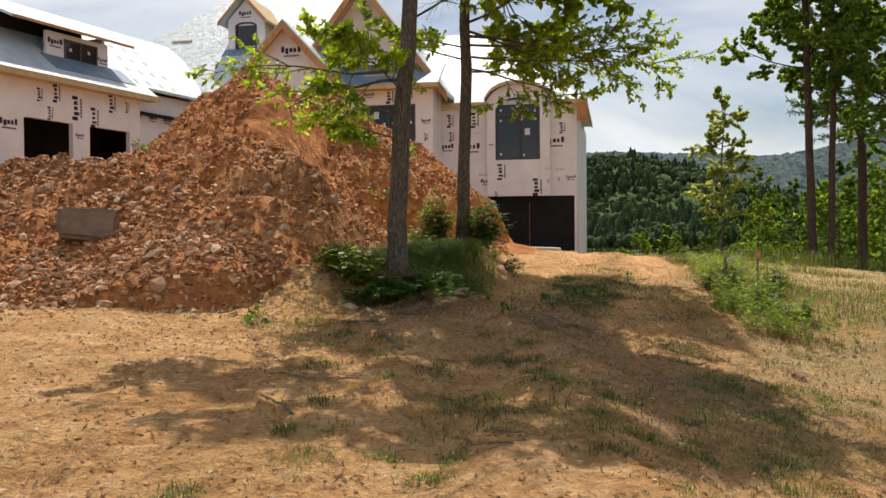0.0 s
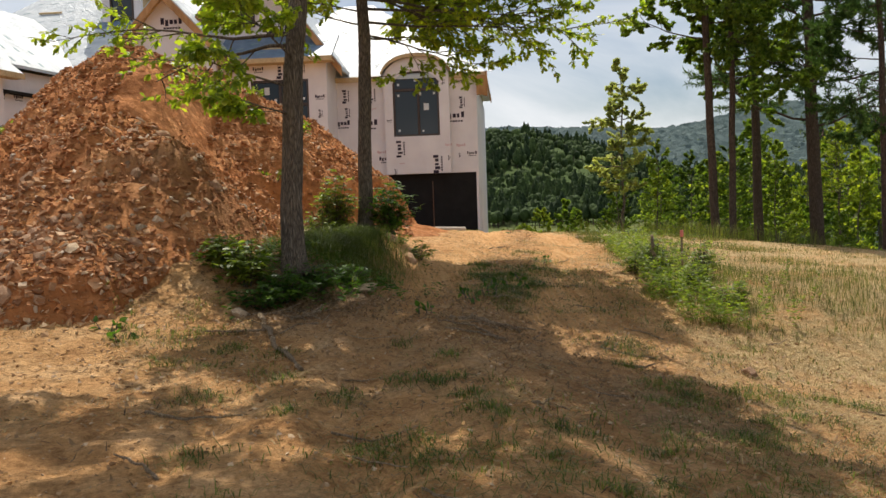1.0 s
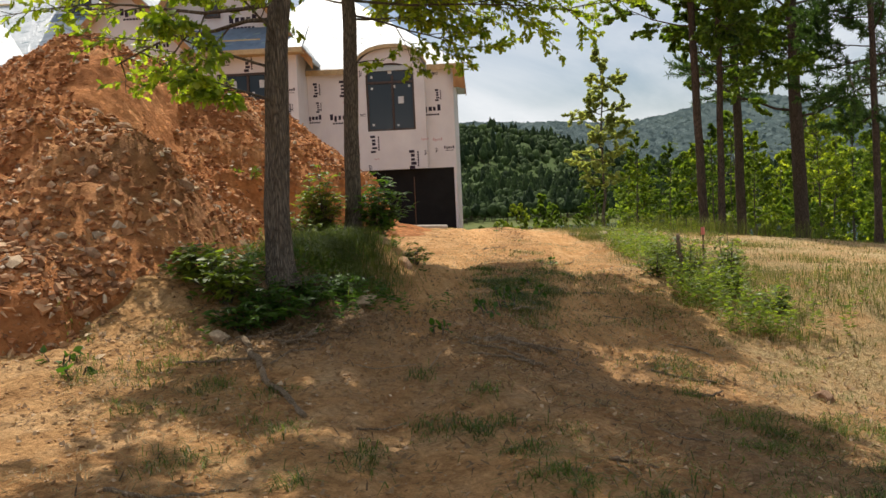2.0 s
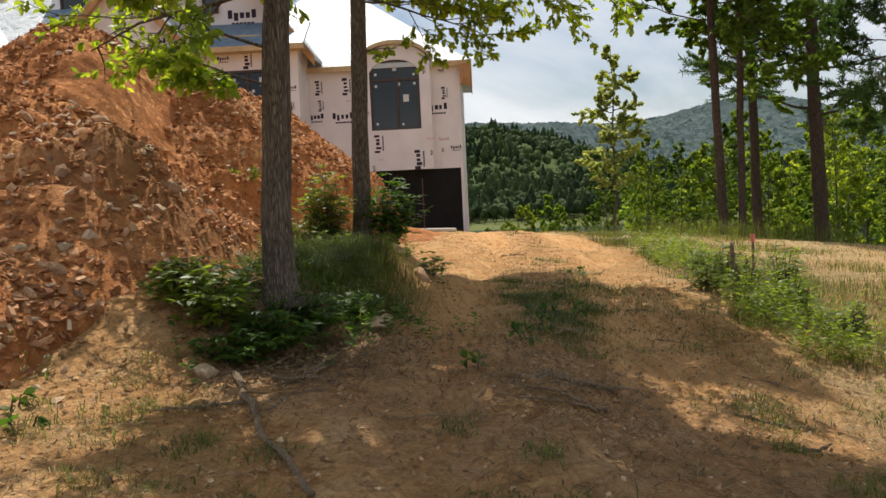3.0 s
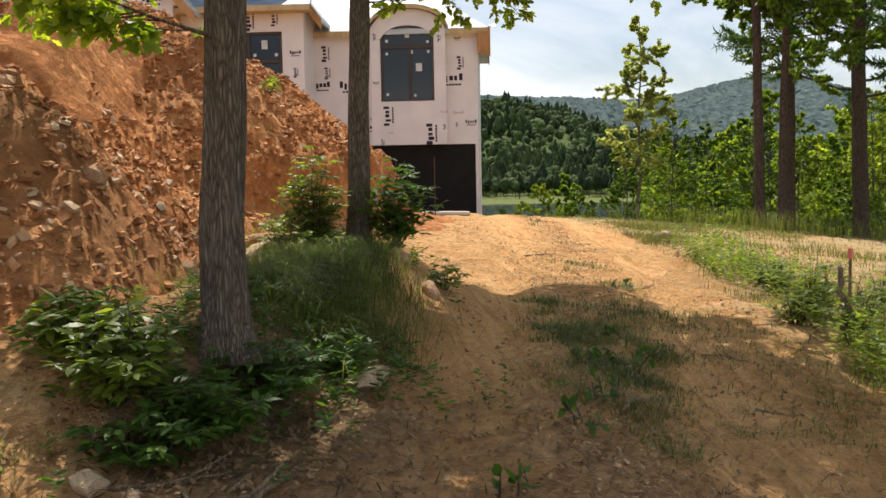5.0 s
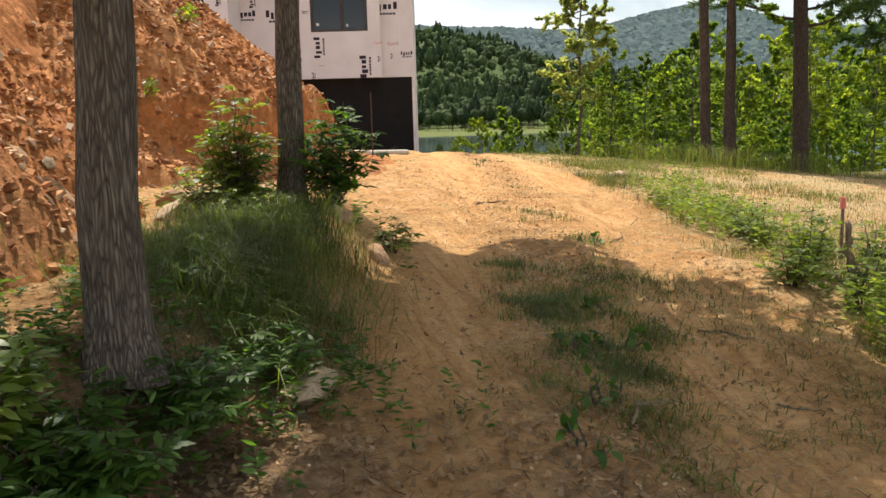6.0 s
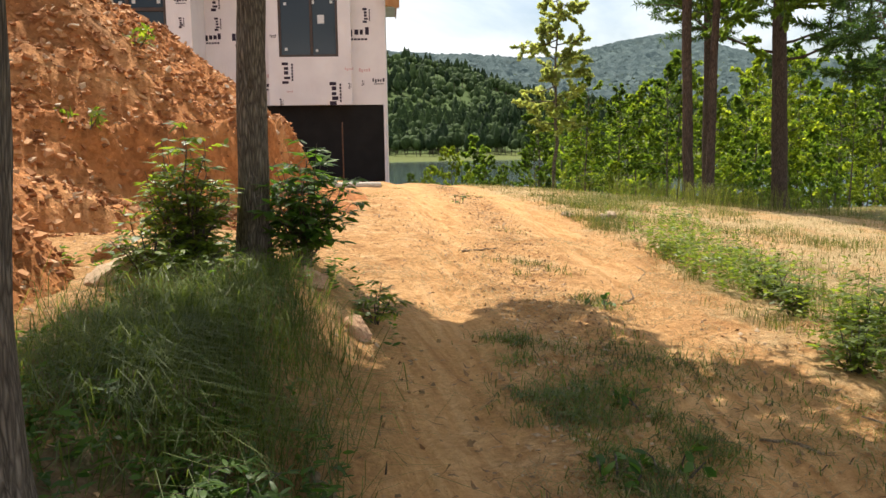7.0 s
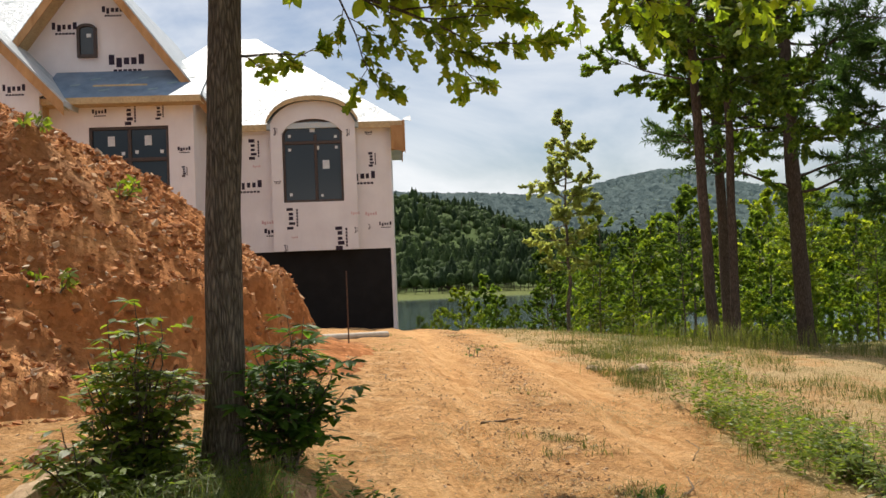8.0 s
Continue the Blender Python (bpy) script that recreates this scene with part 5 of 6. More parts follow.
NEAR = [young_tree(60 + k, h, r, c, w, 0.105, 80, M_SLOPE, lab, "rhomb", 0.45, limbs=32, width=1.35) for k, (h, r, c, w, lab) in enumerate(SLOPE_KINDS)]
FAR = [young_tree(70 + k, h, r, c, w * 1.05, 0.19, 27, M_SLOPE, lab, "rhomb", 0.45, limbs=22, width=1.5) for k, (h, r, c, w, lab) in enumerate(SLOPE_KINDS)]
slope_rng = random.Random(9)
low_rng = random.Random(19)
# place and height of the crown's top; the first stand nearest the end of the track
spots = [(15.9, 44.5, 5.0, 0), (14.6, 46.8, 4.2, 1), (18.9, 47.5, 4.6, 0), (20.6, 46.0, 5.4, 2), (22.9, 46.0, 5.0, 1), (24.4, 42.5, 5.6, 4), (24.2, 37.8, 4.2, 2),
         (9.3, 46.5, 0.9, 3), (11.2, 50.5, 1.7, 3), (13.6, 52.0, 1.2, 3), (12.4, 45.6, 0.9, 3), (7.9, 44.5, 0.2, 3), (15.6, 50.0, 2.2, 3), (16.9, 43.6, 1.0, 3), (14.0, 56.0, 2.3, 1)]
for k in range(14):
    b, r = radians(low_rng.uniform(31, 50)), low_rng.uniform(36, 60)
    spots.append((0.4 + r * math.sin(b), 9.5 + r * math.cos(b), low_rng.uniform(0.6, 2.0), 3))
while len(spots) < 150:
    b = radians(slope_rng.uniform(21, 60) if len(spots) < 124 else slope_rng.uniform(42, 62))
    r = slope_rng.uniform(31, 105)
    x, y = 0.4 + r * math.sin(b), 9.5 + r * math.cos(b)
    if y < 42 and x < 23 + 0.3 * (42 - y) or math.degrees(b) < 25 and r < 44:
        continue
    if min(math.hypot(x - p[0], y - p[1]) for p in spots) < 1.7 + r * 0.02:
        continue
    spots.append((x, y, 2.3 + r * (slope_rng.uniform(0.050, 0.098) if math.degrees(b) > 27 else slope_rng.uniform(0.015, 0.055)), slope_rng.choice((0, 0, 1, 1, 2, 2, 3, 4))))
used = set()
for x, y, top, which in spots:
    z = float(ground_z(x, y))
    kinds = NEAR if math.hypot(x - 0.4, y - 9.5) < 48 else FAR
    sc = min(1.5, max(0.3, (top - z) / SLOPE_KINDS[which][0]))
    ob = copy_thing(kinds[which], pose(x, y, 0)) if (kinds is NEAR, which) in used else kinds[which]
    used.add((kinds is NEAR, which))
    ob.matrix_world = pose(x, y, z, 0, 0, slope_rng.uniform(0, 360)) @ Matrix.Diagonal((min(sc, 1.2), min(sc, 1.2), sc, 1))


def crown_ball(level):
    bm = bmesh.new()
    bmesh.ops.create_icosphere(bm, subdivisions=level, radius=1.0)
    v, f = np.array([p.co[:] for p in bm.verts]), np.array([[p.index for p in q.verts] for q in bm.faces])
    bm.free()
    return v, f


def with_tone(me, tone):
    at = me.color_attributes.new("tone", 'FLOAT_COLOR', 'POINT')
    at.data.foreach_set("color", np.stack([tone, tone, tone, np.ones_like(tone)], -1).astype(np.float32).ravel())
    return me


def far_woods():
    """The wooded hill over the lake, as one mass of lumpy crowns with loose sprays and trunks."""
    r = np.random.RandomState(77)
    n = 8600
    b = np.radians(r.uniform(8, 47, n))
    d = 424 + 620 * r.rand(n) ** 1.35
    x, y = d * np.sin(b), d * np.cos(b)
    z = base_z(x, y)
    keep = (z > LAKE_Z + 0.6) & (y > 250) & ((y > 435) | (r.rand(n) < 0.12)) & (fbm(x / 26, y / 26, 6, 3) < 0.66)
    x, y, z = x[keep], y[keep], z[keep]
    n = len(x)
    h = r.uniform(7.5, 11.5, n) * (0.75 + 0.5 * vnoise(x / 40, y / 40, 1))
    conif = vnoise(x / 70 + 5, y / 70, 3) + r.normal(0, 0.16, n) + 0.16 * ease(640, 900, np.hypot(x, y)) > 0.70
    h = np.where(conif, h * r.uniform(1.0, 1.7, n), h)
    tone = np.clip(0.15 + 0.5 * vnoise(x / 33, y / 33, 5) + r.normal(0, 0.2, n) - 0.22 * conif, 0, 1)
    ball, tri = crown_ball(2)
    k = len(ball)
    lump = r.uniform(0.62, 1.25, (n, k))
    rise = (ball[None, :, 2] + 1) / 2
    wide = np.where(conif[:, None], (1.15 - rise) * 0.21, 0.25) * h[:, None] * lump
    cx = x[:, None] + ball[None, :, 0] * wide
    cy = y[:, None] + ball[None, :, 1] * wide
    low = np.where(conif, 0.26, 0.34)[:, None]
    cz = z[:, None] + h[:, None] * (low + (0.99 - low) * np.clip(rise + 0.16 * (lump - 1), 0, 1.1))
    v = np.stack([cx, cy, cz], -1).reshape(-1, 3)
    f = (np.arange(n)[:, None, None] * k + tri[None]).reshape(-1, 3)
    woods = thing("hillside_woods", "dense mixed woods covering the hill across the lake", "woods", kind="stuff")
    part("crowns", with_tone(raw("crowns", v, f, M_FAR, True), np.repeat(tone, k)), woods)
    m = 16
    pick = r.randint(0, k, (n, m))
    row = np.arange(n)[:, None]
    c = np.stack([cx[row, pick], cy[row, pick], cz[row, pick]], -1).reshape(-1, 3)
    u = r.normal(0, 1, (n * m, 3))
    u /= np.linalg.norm(u, axis=1)[:, None]
    w = np.cross(u, r.normal(0, 1, (n * m, 3)))
    w /= np.linalg.norm(w, axis=1)[:, None]
    s = (np.repeat(h, m) * r.uniform(0.035, 0.085, n * m))[:, None]
    v = np.stack([c - u * s, c + w * s * 0.7, c + u * s, c - w * s * 0.7], 1).reshape(-1, 3)
    part("sprays", with_tone(raw("sprays", v, np.arange(len(v)).reshape(-1, 4), M_FAR), np.repeat(tone, m * 4)), woods)
    a = np.arange(3) * 2.094
    ring = np.stack([np.cos(a), np.sin(a)], -1)[None]
    foot = np.stack([x, y], -1)[:, None]
    lo = np.concatenate([foot + ring * 0.17, np.broadcast_to((z - 1)[:, None, None], (n, 3, 1))], -1)
    hi = np.concatenate([foot + ring * 0.10, np.broadcast_to((z + h * 0.6)[:, None, None], (n, 3, 1))], -1)
    q = np.concatenate([lo, hi], 1).reshape(-1, 3)
    f = (np.arange(n)[:, None, None] * 6 + np.array([[0, 1, 4, 3], [1, 2, 5, 4], [2, 0, 3, 5]])[None]).reshape(-1, 4)
    part("trunks", raw("trunks", q, f, M_BARKP), woods)


far_woods()


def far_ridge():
    """Forest on the distant ridges, as clumps of crowns with the haze in their colour."""
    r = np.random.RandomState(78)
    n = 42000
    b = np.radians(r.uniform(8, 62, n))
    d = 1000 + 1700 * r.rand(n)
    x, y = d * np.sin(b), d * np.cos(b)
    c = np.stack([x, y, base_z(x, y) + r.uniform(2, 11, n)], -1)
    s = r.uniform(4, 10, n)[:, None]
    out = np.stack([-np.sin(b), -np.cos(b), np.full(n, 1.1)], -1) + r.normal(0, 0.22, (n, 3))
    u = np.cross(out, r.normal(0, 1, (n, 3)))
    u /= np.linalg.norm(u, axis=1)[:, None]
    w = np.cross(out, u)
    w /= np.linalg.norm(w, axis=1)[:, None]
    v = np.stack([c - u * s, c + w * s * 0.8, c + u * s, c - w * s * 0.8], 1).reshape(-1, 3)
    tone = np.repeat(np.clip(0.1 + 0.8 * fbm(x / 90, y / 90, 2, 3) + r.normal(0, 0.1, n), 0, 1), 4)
    tagged(new("ridge_woods", with_tone(raw("ridge_woods", v, np.arange(len(v)).reshape(-1, 4), M_HAZY_RIDGE), tone)), "forest covering the distant ridges, tinted blue-grey for haze", "woods", kind="stuff")


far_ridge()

# ---- shrubs and weeds ----
def shrub(x, y, height, spread, stems, seed, label, leaf=0.11, shape="oval", material=M_SHRUB, kids=6, leaves=12, name="shrub", lean=(0, 0), width=1.0):
    """A many-stemmed shrub with leafy side shoots."""
    z = float(surface_z(x, y)) - 0.03
    bush = thing(name, label, "shrub", (x, y, z))
    g = Growth(seed)
    r = g.rng
    for k in range(stems):
        a = 2 * math.pi * (k + r.rand()) / stems
        out = spread * (0.35 + 0.65 * r.rand())
        way = (math.cos(a) * out + lean[0], math.sin(a) * out + lean[1], height * (0.65 + 0.4 * r.rand()))
        g.limb((0.06 * math.cos(a), 0.06 * math.sin(a), 0), way, float(np.linalg.norm(way)), 0.009 + 0.004 * height, 1, -0.05, 0.25, kids, 1.0, leaves, 0.42, 0.15, 5)
    g.wood("stem", M_BARK, bush)
    part("foliage", g.leaf_mesh("foliage", material, leaf, shape, 0.6, 0.25, 0.35, width), bush)
    return bush


def bush(x, y, height, radius, stems, seed, label, leaf, material, twigs=8, leaflets=9, name="shrub", width=0.72, reach=0.3, start=0.22):
    """A bush of upright stems with feathered twigs: leaflets in pairs along each twig, hanging slightly."""
    z = float(surface_z(x, y)) - 0.03
    ob = thing(name, label, "shrub", (x, y, z))
    g = Growth(seed)
    r = g.rng
    for k in range(stems):
        a = 2 * math.pi * (k * 0.618 + 0.2 * r.rand())
        out = radius * math.sqrt((k + 0.5) / stems)
        h = height * (1.05 - 0.45 * (out / radius) ** 2) * r.uniform(0.75, 1.08)
        root = np.array([0.10 * radius * math.cos(a), 0.10 * radius * math.sin(a), 0.0])
        tip = np.array([out * math.cos(a), out * math.sin(a), h])
        t = np.linspace(0, 1, 7)[:, None]
        line = root + (tip - root) * np.concatenate([t ** 1.3, t ** 1.3, t], 1) + r.normal(0, 0.012, (7, 3)) * height
        g.tube(line, np.linspace(0.006 + 0.005 * height, 0.002, 7), 5)
        for q in range(twigs):
            u = start + (1 - start) * (q + r.rand()) / twigs
            p = place_on(line, line[0, 2] + u * (line[-1, 2] - line[0, 2]))
            b = a + q * 2.4 + r.normal(0, 0.5)
            way = unit((math.cos(b), math.sin(b), 0.55))
            ln = reach * height * (1.15 - 0.6 * u) * r.uniform(0.7, 1.2)
            twig = np.array([p + way * ln * w - np.array([0, 0, 0.35]) * ln * w * w for w in (0, 0.35, 0.7, 1.0)])
            g.tube(twig, (0.003, 0.0024, 0.0017, 0.001), 3)
            side = unit(np.cross(way, (0, 0, 1)))
            for e in range(leaflets):
                w = 0.2 + 0.8 * e / max(1, leaflets - 1)
                at = p + way * ln * w - np.array([0, 0, 0.35]) * ln * w * w
                g.at.append(at)
                g.along.append(unit(way * (0.55 if e < leaflets - 1 else 1.0) + side * (0.9 if e % 2 else -0.9) * (e < leaflets - 1) + r.normal(0, 0.22, 3)))
    g.wood("stem", M_BARK, ob)
    part("foliage", g.leaf_mesh("foliage", material, leaf, "oval", 0.8, 0.22, 0.35, width), ob)
    return ob


bush(-0.98, 10.25, 0.46, 0.36, 15, 201, "leafy green shrub at the foot of the dirt pile", 0.075, M_POPLAR, 8, 9)
bush(-0.62, 10.2, 0.34, 0.40, 15, 202, "low spreading shrub in front of the oak", 0.07, M_SHRUB, 8, 9, reach=0.5)
bush(-1.22, 10.55, 0.42, 0.34, 14, 203, "small shrub growing from the rubble", 0.085, M_POPLAR, 8, 9)
bush(-0.85, 9.95, 0.26, 0.28, 9, 209, "low leafy shrub beside dead twigs", 0.07, M_SHRUB, 6, 7, reach=0.5)
bush(-0.28, 10.75, 0.32, 0.40, 15, 204, "dark fern-like ground shrub beside the oak trunk", 0.065, M_SHRUB, 8, 11, reach=0.6, width=0.55)
bush(0.02, 11.35, 0.28, 0.34, 12, 205, "low dark shrub behind a pale rock", 0.06, M_SHRUB, 7, 11, reach=0.6, width=0.55)
bush(-0.10, 14.45, 0.92, 0.36, 24, 206, "bright green shrub beside the slender oak", 0.072, M_POPLAR, 13, 9, reach=0.24, start=0.05)
bush(-0.32, 14.15, 0.46, 0.30, 12, 211, "low bright shoots at the foot of a shrub", 0.065, M_POPLAR, 7, 7, reach=0.35)
bush(0.70, 14.80, 0.90, 0.40, 18, 207, "open dark green shrub beside the slender oak", 0.095, M_SHRUB, 11, 9, reach=0.30, width=0.62)
bush(1.12, 14.2, 0.30, 0.16, 5, 208, "small sumac sprig at the edge of the track", 0.075, M_POPLAR, 5, 13, width=0.5, reach=0.6)
bush(-0.1, 13.9, 0.26, 0.34, 9, 210, "low weedy shrub below the slender oak", 0.055, M_POPLAR, 6, 7, reach=0.4)
for k, (x, y, h) in enumerate(((4.15, 12.4, 0.52), (4.45, 11.95, 0.4), (4.35, 13.3, 0.5), (4.9, 12.9, 0.52), (3.95, 12.9, 0.3), (4.6, 14.4, 0.36), (5.3, 13.7, 0.42), (4.95, 15.2, 0.3), (5.4, 16.0, 0.3), (4.75, 11.5, 0.3))):
    bush(x, y, h * 1.15, 0.24, 9, 220 + k, "leafy roadside weed clump in dry grass", 0.062, M_POPLAR, 7, 7, "weed_clump", width=0.7)
for k, (x, y, h) in enumerate(((0.76, 9.55, 0.16), (1.33, 10.33, 0.16), (2.06, 11.75, 0.13), (1.74, 11.67, 0.15), (1.62, 10.9, 0.18), (2.3, 12.6, 0.13), (-2.1, 9.3, 0.12), (3.16, 15.0, 0.16), (4.2, 23.2, 0.2), (-1.9, 8.9, 0.1))):
    shrub(x, y, h, 0.06, 3, 260 + k, "small broad-leaved seedling in the bare clay", 0.065, "oval", M_SHRUB, 2, 3, "seedling", width=1.1)
for k, (x, y, h) in enumerate(((-1.35, 19.2, 0.25), (-0.75, 18.4, 0.22), (-0.9, 21.2, 0.3), (-1.9, 20.9, 0.3), (-4.4, 20.6, 0.2), (-6.3, 18.6, 0.28))):
    shrub(x, y, h, 0.2, 4, 280 + k, "pale green sprig rooted in the dirt pile", 0.10, "oval", M_POPLAR, 3, 5, "sprig", width=0.7)


# ---- grasses, as masses of blades ----
def blades(name, label, category, pts, height, material, seed, lean=0.5, width=0.006, flat=False):
    r = np.random.RandomState(seed)
    pts = np.asarray(pts, float)
    n = len(pts)
    h = height * r.uniform(0.55, 1.25, n)
    a = r.uniform(0, 2 * np.pi, n)
    d = np.stack([np.cos(a), np.sin(a), np.zeros(n)], -1)
    s = np.stack([-np.sin(a), np.cos(a), np.zeros(n)], -1) * (width * r.uniform(0.7, 1.5, n))[:, None]
    up = np.array([0.0, 0.0, 1.0])
    base = np.column_stack([pts, surface_z(pts[:, 0], pts[:, 1]) - (0.0 if flat else 0.02)])
    k = lean * r.uniform(0.3, 1.4, n)
    if flat:
        base[:, 2] += r.uniform(0.004, 0.03, n)
        mid = base + d * (h * 0.5)[:, None] + up * r.uniform(-0.004, 0.02, n)[:, None]
        tip = base + d * h[:, None] + up * r.uniform(-0.01, 0.03, n)[:, None]
    else:
        mid = base + up * (h * 0.6)[:, None] + d * (h * 0.25 * k)[:, None]
        tip = base + up * (h * (1 - 0.35 * np.clip(k, 0, 1.6)))[:, None] + d * (h * 0.85 * k)[:, None]
    v = np.stack([base - s, base + s, mid + s * 0.8, mid - s * 0.8, tip + s * 0.15, tip - s * 0.15], 1).reshape(-1, 3)
    o = np.arange(n)[:, None, None] * 6
    f = (o + np.array([[0, 1, 2, 3], [3, 2, 4, 5]])[None]).reshape(-1, 4)
    return tagged(new(name, raw(name, v, f, material)), label, category, kind="stuff")


GR = np.random.RandomState(404)


def cloud(n, cx, cy, sx, sy):
    return np.column_stack([GR.normal(cx, sx, n), GR.normal(cy, sy, n)])


def tufts(count, per, box, size, test=None):
    out = []
    while len(out) < count:
        c = (GR.uniform(box[0], box[1]), GR.uniform(box[2], box[3]))
        if test is None or test(*c):
            out.append(cloud(int(per * GR.uniform(0.5, 1.5)), *c, size * GR.uniform(0.6, 1.4), size * GR.uniform(0.6, 1.4)))
    return np.concatenate(out)


off_track = lambda x, y: abs(abs(x - float(rut_x(y))) - 0.82) > 0.35  # noqa: E731
blades("tall_grass", "long arching green grass below the slender oak", "grass",
       np.concatenate([cloud(4600, -0.05, 12.7, 0.30, 0.55), cloud(2200, -0.25, 12.1, 0.27, 0.4), cloud(1300, 0.4, 13.6, 0.22, 0.45)]), 0.30, M_BLADE, 1, 1.7, 0.0021)
verge = np.column_stack([GR.uniform(0, 1, 34000), GR.uniform(10.5, 27.0, 34000)])
verge[:, 0] = track_x(verge[:, 1]) + 1.6 + 1.5 * fbm(verge[:, 1] * 0.7, verge[:, 1] * 0.1, 3, 3) + GR.normal(0, 0.12, 34000) + 0.05 * (verge[:, 1] - 10) + 3.4 * verge[:, 0] ** 1.7
verge = verge[fbm(verge[:, 0] * 1.1, verge[:, 1] * 1.1, 2, 3) + 0.15 * ease(17.5, 12.5, verge[:, 1]) + GR.normal(0, 0.08, len(verge)) > 0.56]
blades("verge_grass", "green and dry grass along the track's edge", "grass", verge, 0.18, M_GRASS, 2, 1.0, 0.0026)
field = np.column_stack([GR.uniform(4, 26, 110000), GR.uniform(8, 40, 110000)])
field = field[(field[:, 0] - track_x(field[:, 1]) > 2.4) & (fbm(field[:, 0] * 0.8, field[:, 1] * 0.8, 4, 3) + GR.normal(0, 0.1, len(field)) > 0.44)]
blades("meadow_grass", "short dry and green meadow grass on the slope", "grass", field[: len(field) // 2], 0.10, M_GRASS, 3, 1.2, 0.0036)
blades("dry_grass", "bleached dry grass on the slope", "grass", field[len(field) // 2:], 0.11, M_STRAW, 4, 1.3, 0.0036)


def weed_mass(name, label, spots, height, leaf, material, seed):
    """Many single-stemmed weeds with leaves all along the stem."""
    g = Growth(seed)
    for x, y in spots:
        h = height * g.rng.uniform(0.5, 1.2)
        base = np.array([x, y, float(surface_z(x, y)) - 0.02])
        tip = base + np.array([g.rng.normal(0, 0.12) * h, g.rng.normal(0, 0.12) * h, h])
        g.tube(np.linspace(base, tip, 3), (0.004, 0.003, 0.002), 4)
        for k in range(int(8 + 46 * h)):
            t = g.rng.uniform(0.15, 1.0)
            a = g.rng.uniform(0, 6.28)
            g.at.append(base + (tip - base) * t)
            g.along.append(np.array([math.cos(a), math.sin(a), 0.45]))
    ob = tagged(new(name, g.leaf_mesh(name, material, leaf, "oval", 0.6, 0.1, 0.4, 0.55)), label, "weeds", kind="stuff")
    return ob


wx = GR.uniform(10.5, 21.0, 1500)
wv = np.column_stack([track_x(wx) + 2.2 + 0.05 * (wx - 10) + np.abs(GR.normal(0, 0.75, 1500)), wx])
wv = wv[fbm(wv[:, 0] * 1.2, wv[:, 1] * 1.2, 5, 3) + 0.10 * ease(18, 12, wv[:, 1]) + GR.normal(0, 0.05, len(wv)) > 0.60]
weed_mass("verge_weeds", "lush green weeds along the track's edge", wv, 0.38, 0.048, M_POPLAR, 31)
weed_mass("shade_weeds", "low dark weeds around the oak trunks", np.concatenate([cloud(170, -0.1, 11.4, 0.45, 0.45), cloud(90, -0.7, 10.5, 0.25, 0.28), cloud(120, 0.2, 14.9, 0.55, 0.4)]), 0.17, 0.05, M_SHRUB, 32)
blades("seed_grass", "tall wispy grass round the sweetgum trunks", "grass",
       np.concatenate([cloud(700, 11.0, 26.4, 1.0, 0.5), cloud(260, 9.3, 28.0, 1.2, 0.8), cloud(260, 13.0, 25.6, 0.8, 0.5)]), 0.62, M_GRASS, 5, 0.6, 0.004)
blades("track_grass", "low green tufts between the wheel ruts", "grass", np.concatenate([
    tufts(16, 130, (1.4, 2.2, 10.2, 14.2), 0.10, off_track), tufts(120, 70, (-1.2, 4.6, 3.4, 8.6), 0.075), tufts(30, 60, (2.2, 4.2, 8.6, 12.6), 0.15), tufts(16, 60, (-2.3, -0.9, 8.0, 10.2), 0.09),
    tufts(9, 40, (2.2, 5.6, 16.5, 30.0), 0.12), cloud(900, 2.1, 12.7, 0.22, 0.22), cloud(800, 1.95, 11.5, 0.14, 0.2), cloud(400, 2.35, 12.0, 0.1, 0.12), cloud(900, 2.7, 13.2, 0.3, 0.3), cloud(200, 3.2, 15.1, 0.12, 0.12),
    cloud(900, 2.4, 6.3, 0.7, 0.5), cloud(600, 0.6, 5.6, 0.5, 0.35), cloud(500, 3.4, 5.4, 0.6, 0.5)]), 0.095, M_BLADE, 6, 1.9, 0.0026)
blades("rut_grass", "flattened green grass mats between the wheel ruts", "grass",
       np.concatenate([tufts(22, 34, (1.4, 3.0, 10.6, 14.0), 0.10, off_track), tufts(7, 30, (2.8, 4.0, 14.5, 17.5), 0.07, off_track)]), 0.12, M_GRASS, 9, 1.7, 0.0028)
right = np.column_stack([GR.uniform(0.8, 7.0, 60000), GR.uniform(2.5, 19.0, 60000)])
right = right[fbm(right[:, 0] * 1.2, right[:, 1] * 1.2, 6, 3) + 0.16 * ease(0.8, 3.0, right[:, 0] - track_x(right[:, 1])) > 0.55]
left = np.column_stack([GR.uniform(-4.5, 2.5, 26000), GR.uniform(2.5, 10.5, 26000)])
left = left[fbm(left[:, 0] * 1.3, left[:, 1] * 1.3, 1, 3) > 0.55]
blades("straw_litter", "dry straw and grass stems lying on the clay", "straw", np.concatenate([right, left]), 0.085, M_STRAW, 7, 0.5, 0.0024, True)
blades("twig_litter", "fine dark twigs and bark shreds on the clay", "twigs", np.concatenate([
    np.column_stack([GR.uniform(-3.2, 4.8, 1300), GR.uniform(3.2, 13.5, 1300)]), cloud(900, -0.4, 9.6, 0.8, 0.7), cloud(700, 1.4, 8.8, 0.5, 0.9), cloud(500, 3.0, 7.0, 0.9, 0.9), cloud(500, 2.9, 17.0, 0.5, 3.5)]), 0.11, M_SHRED, 11, 0.5, 0.0032, True)
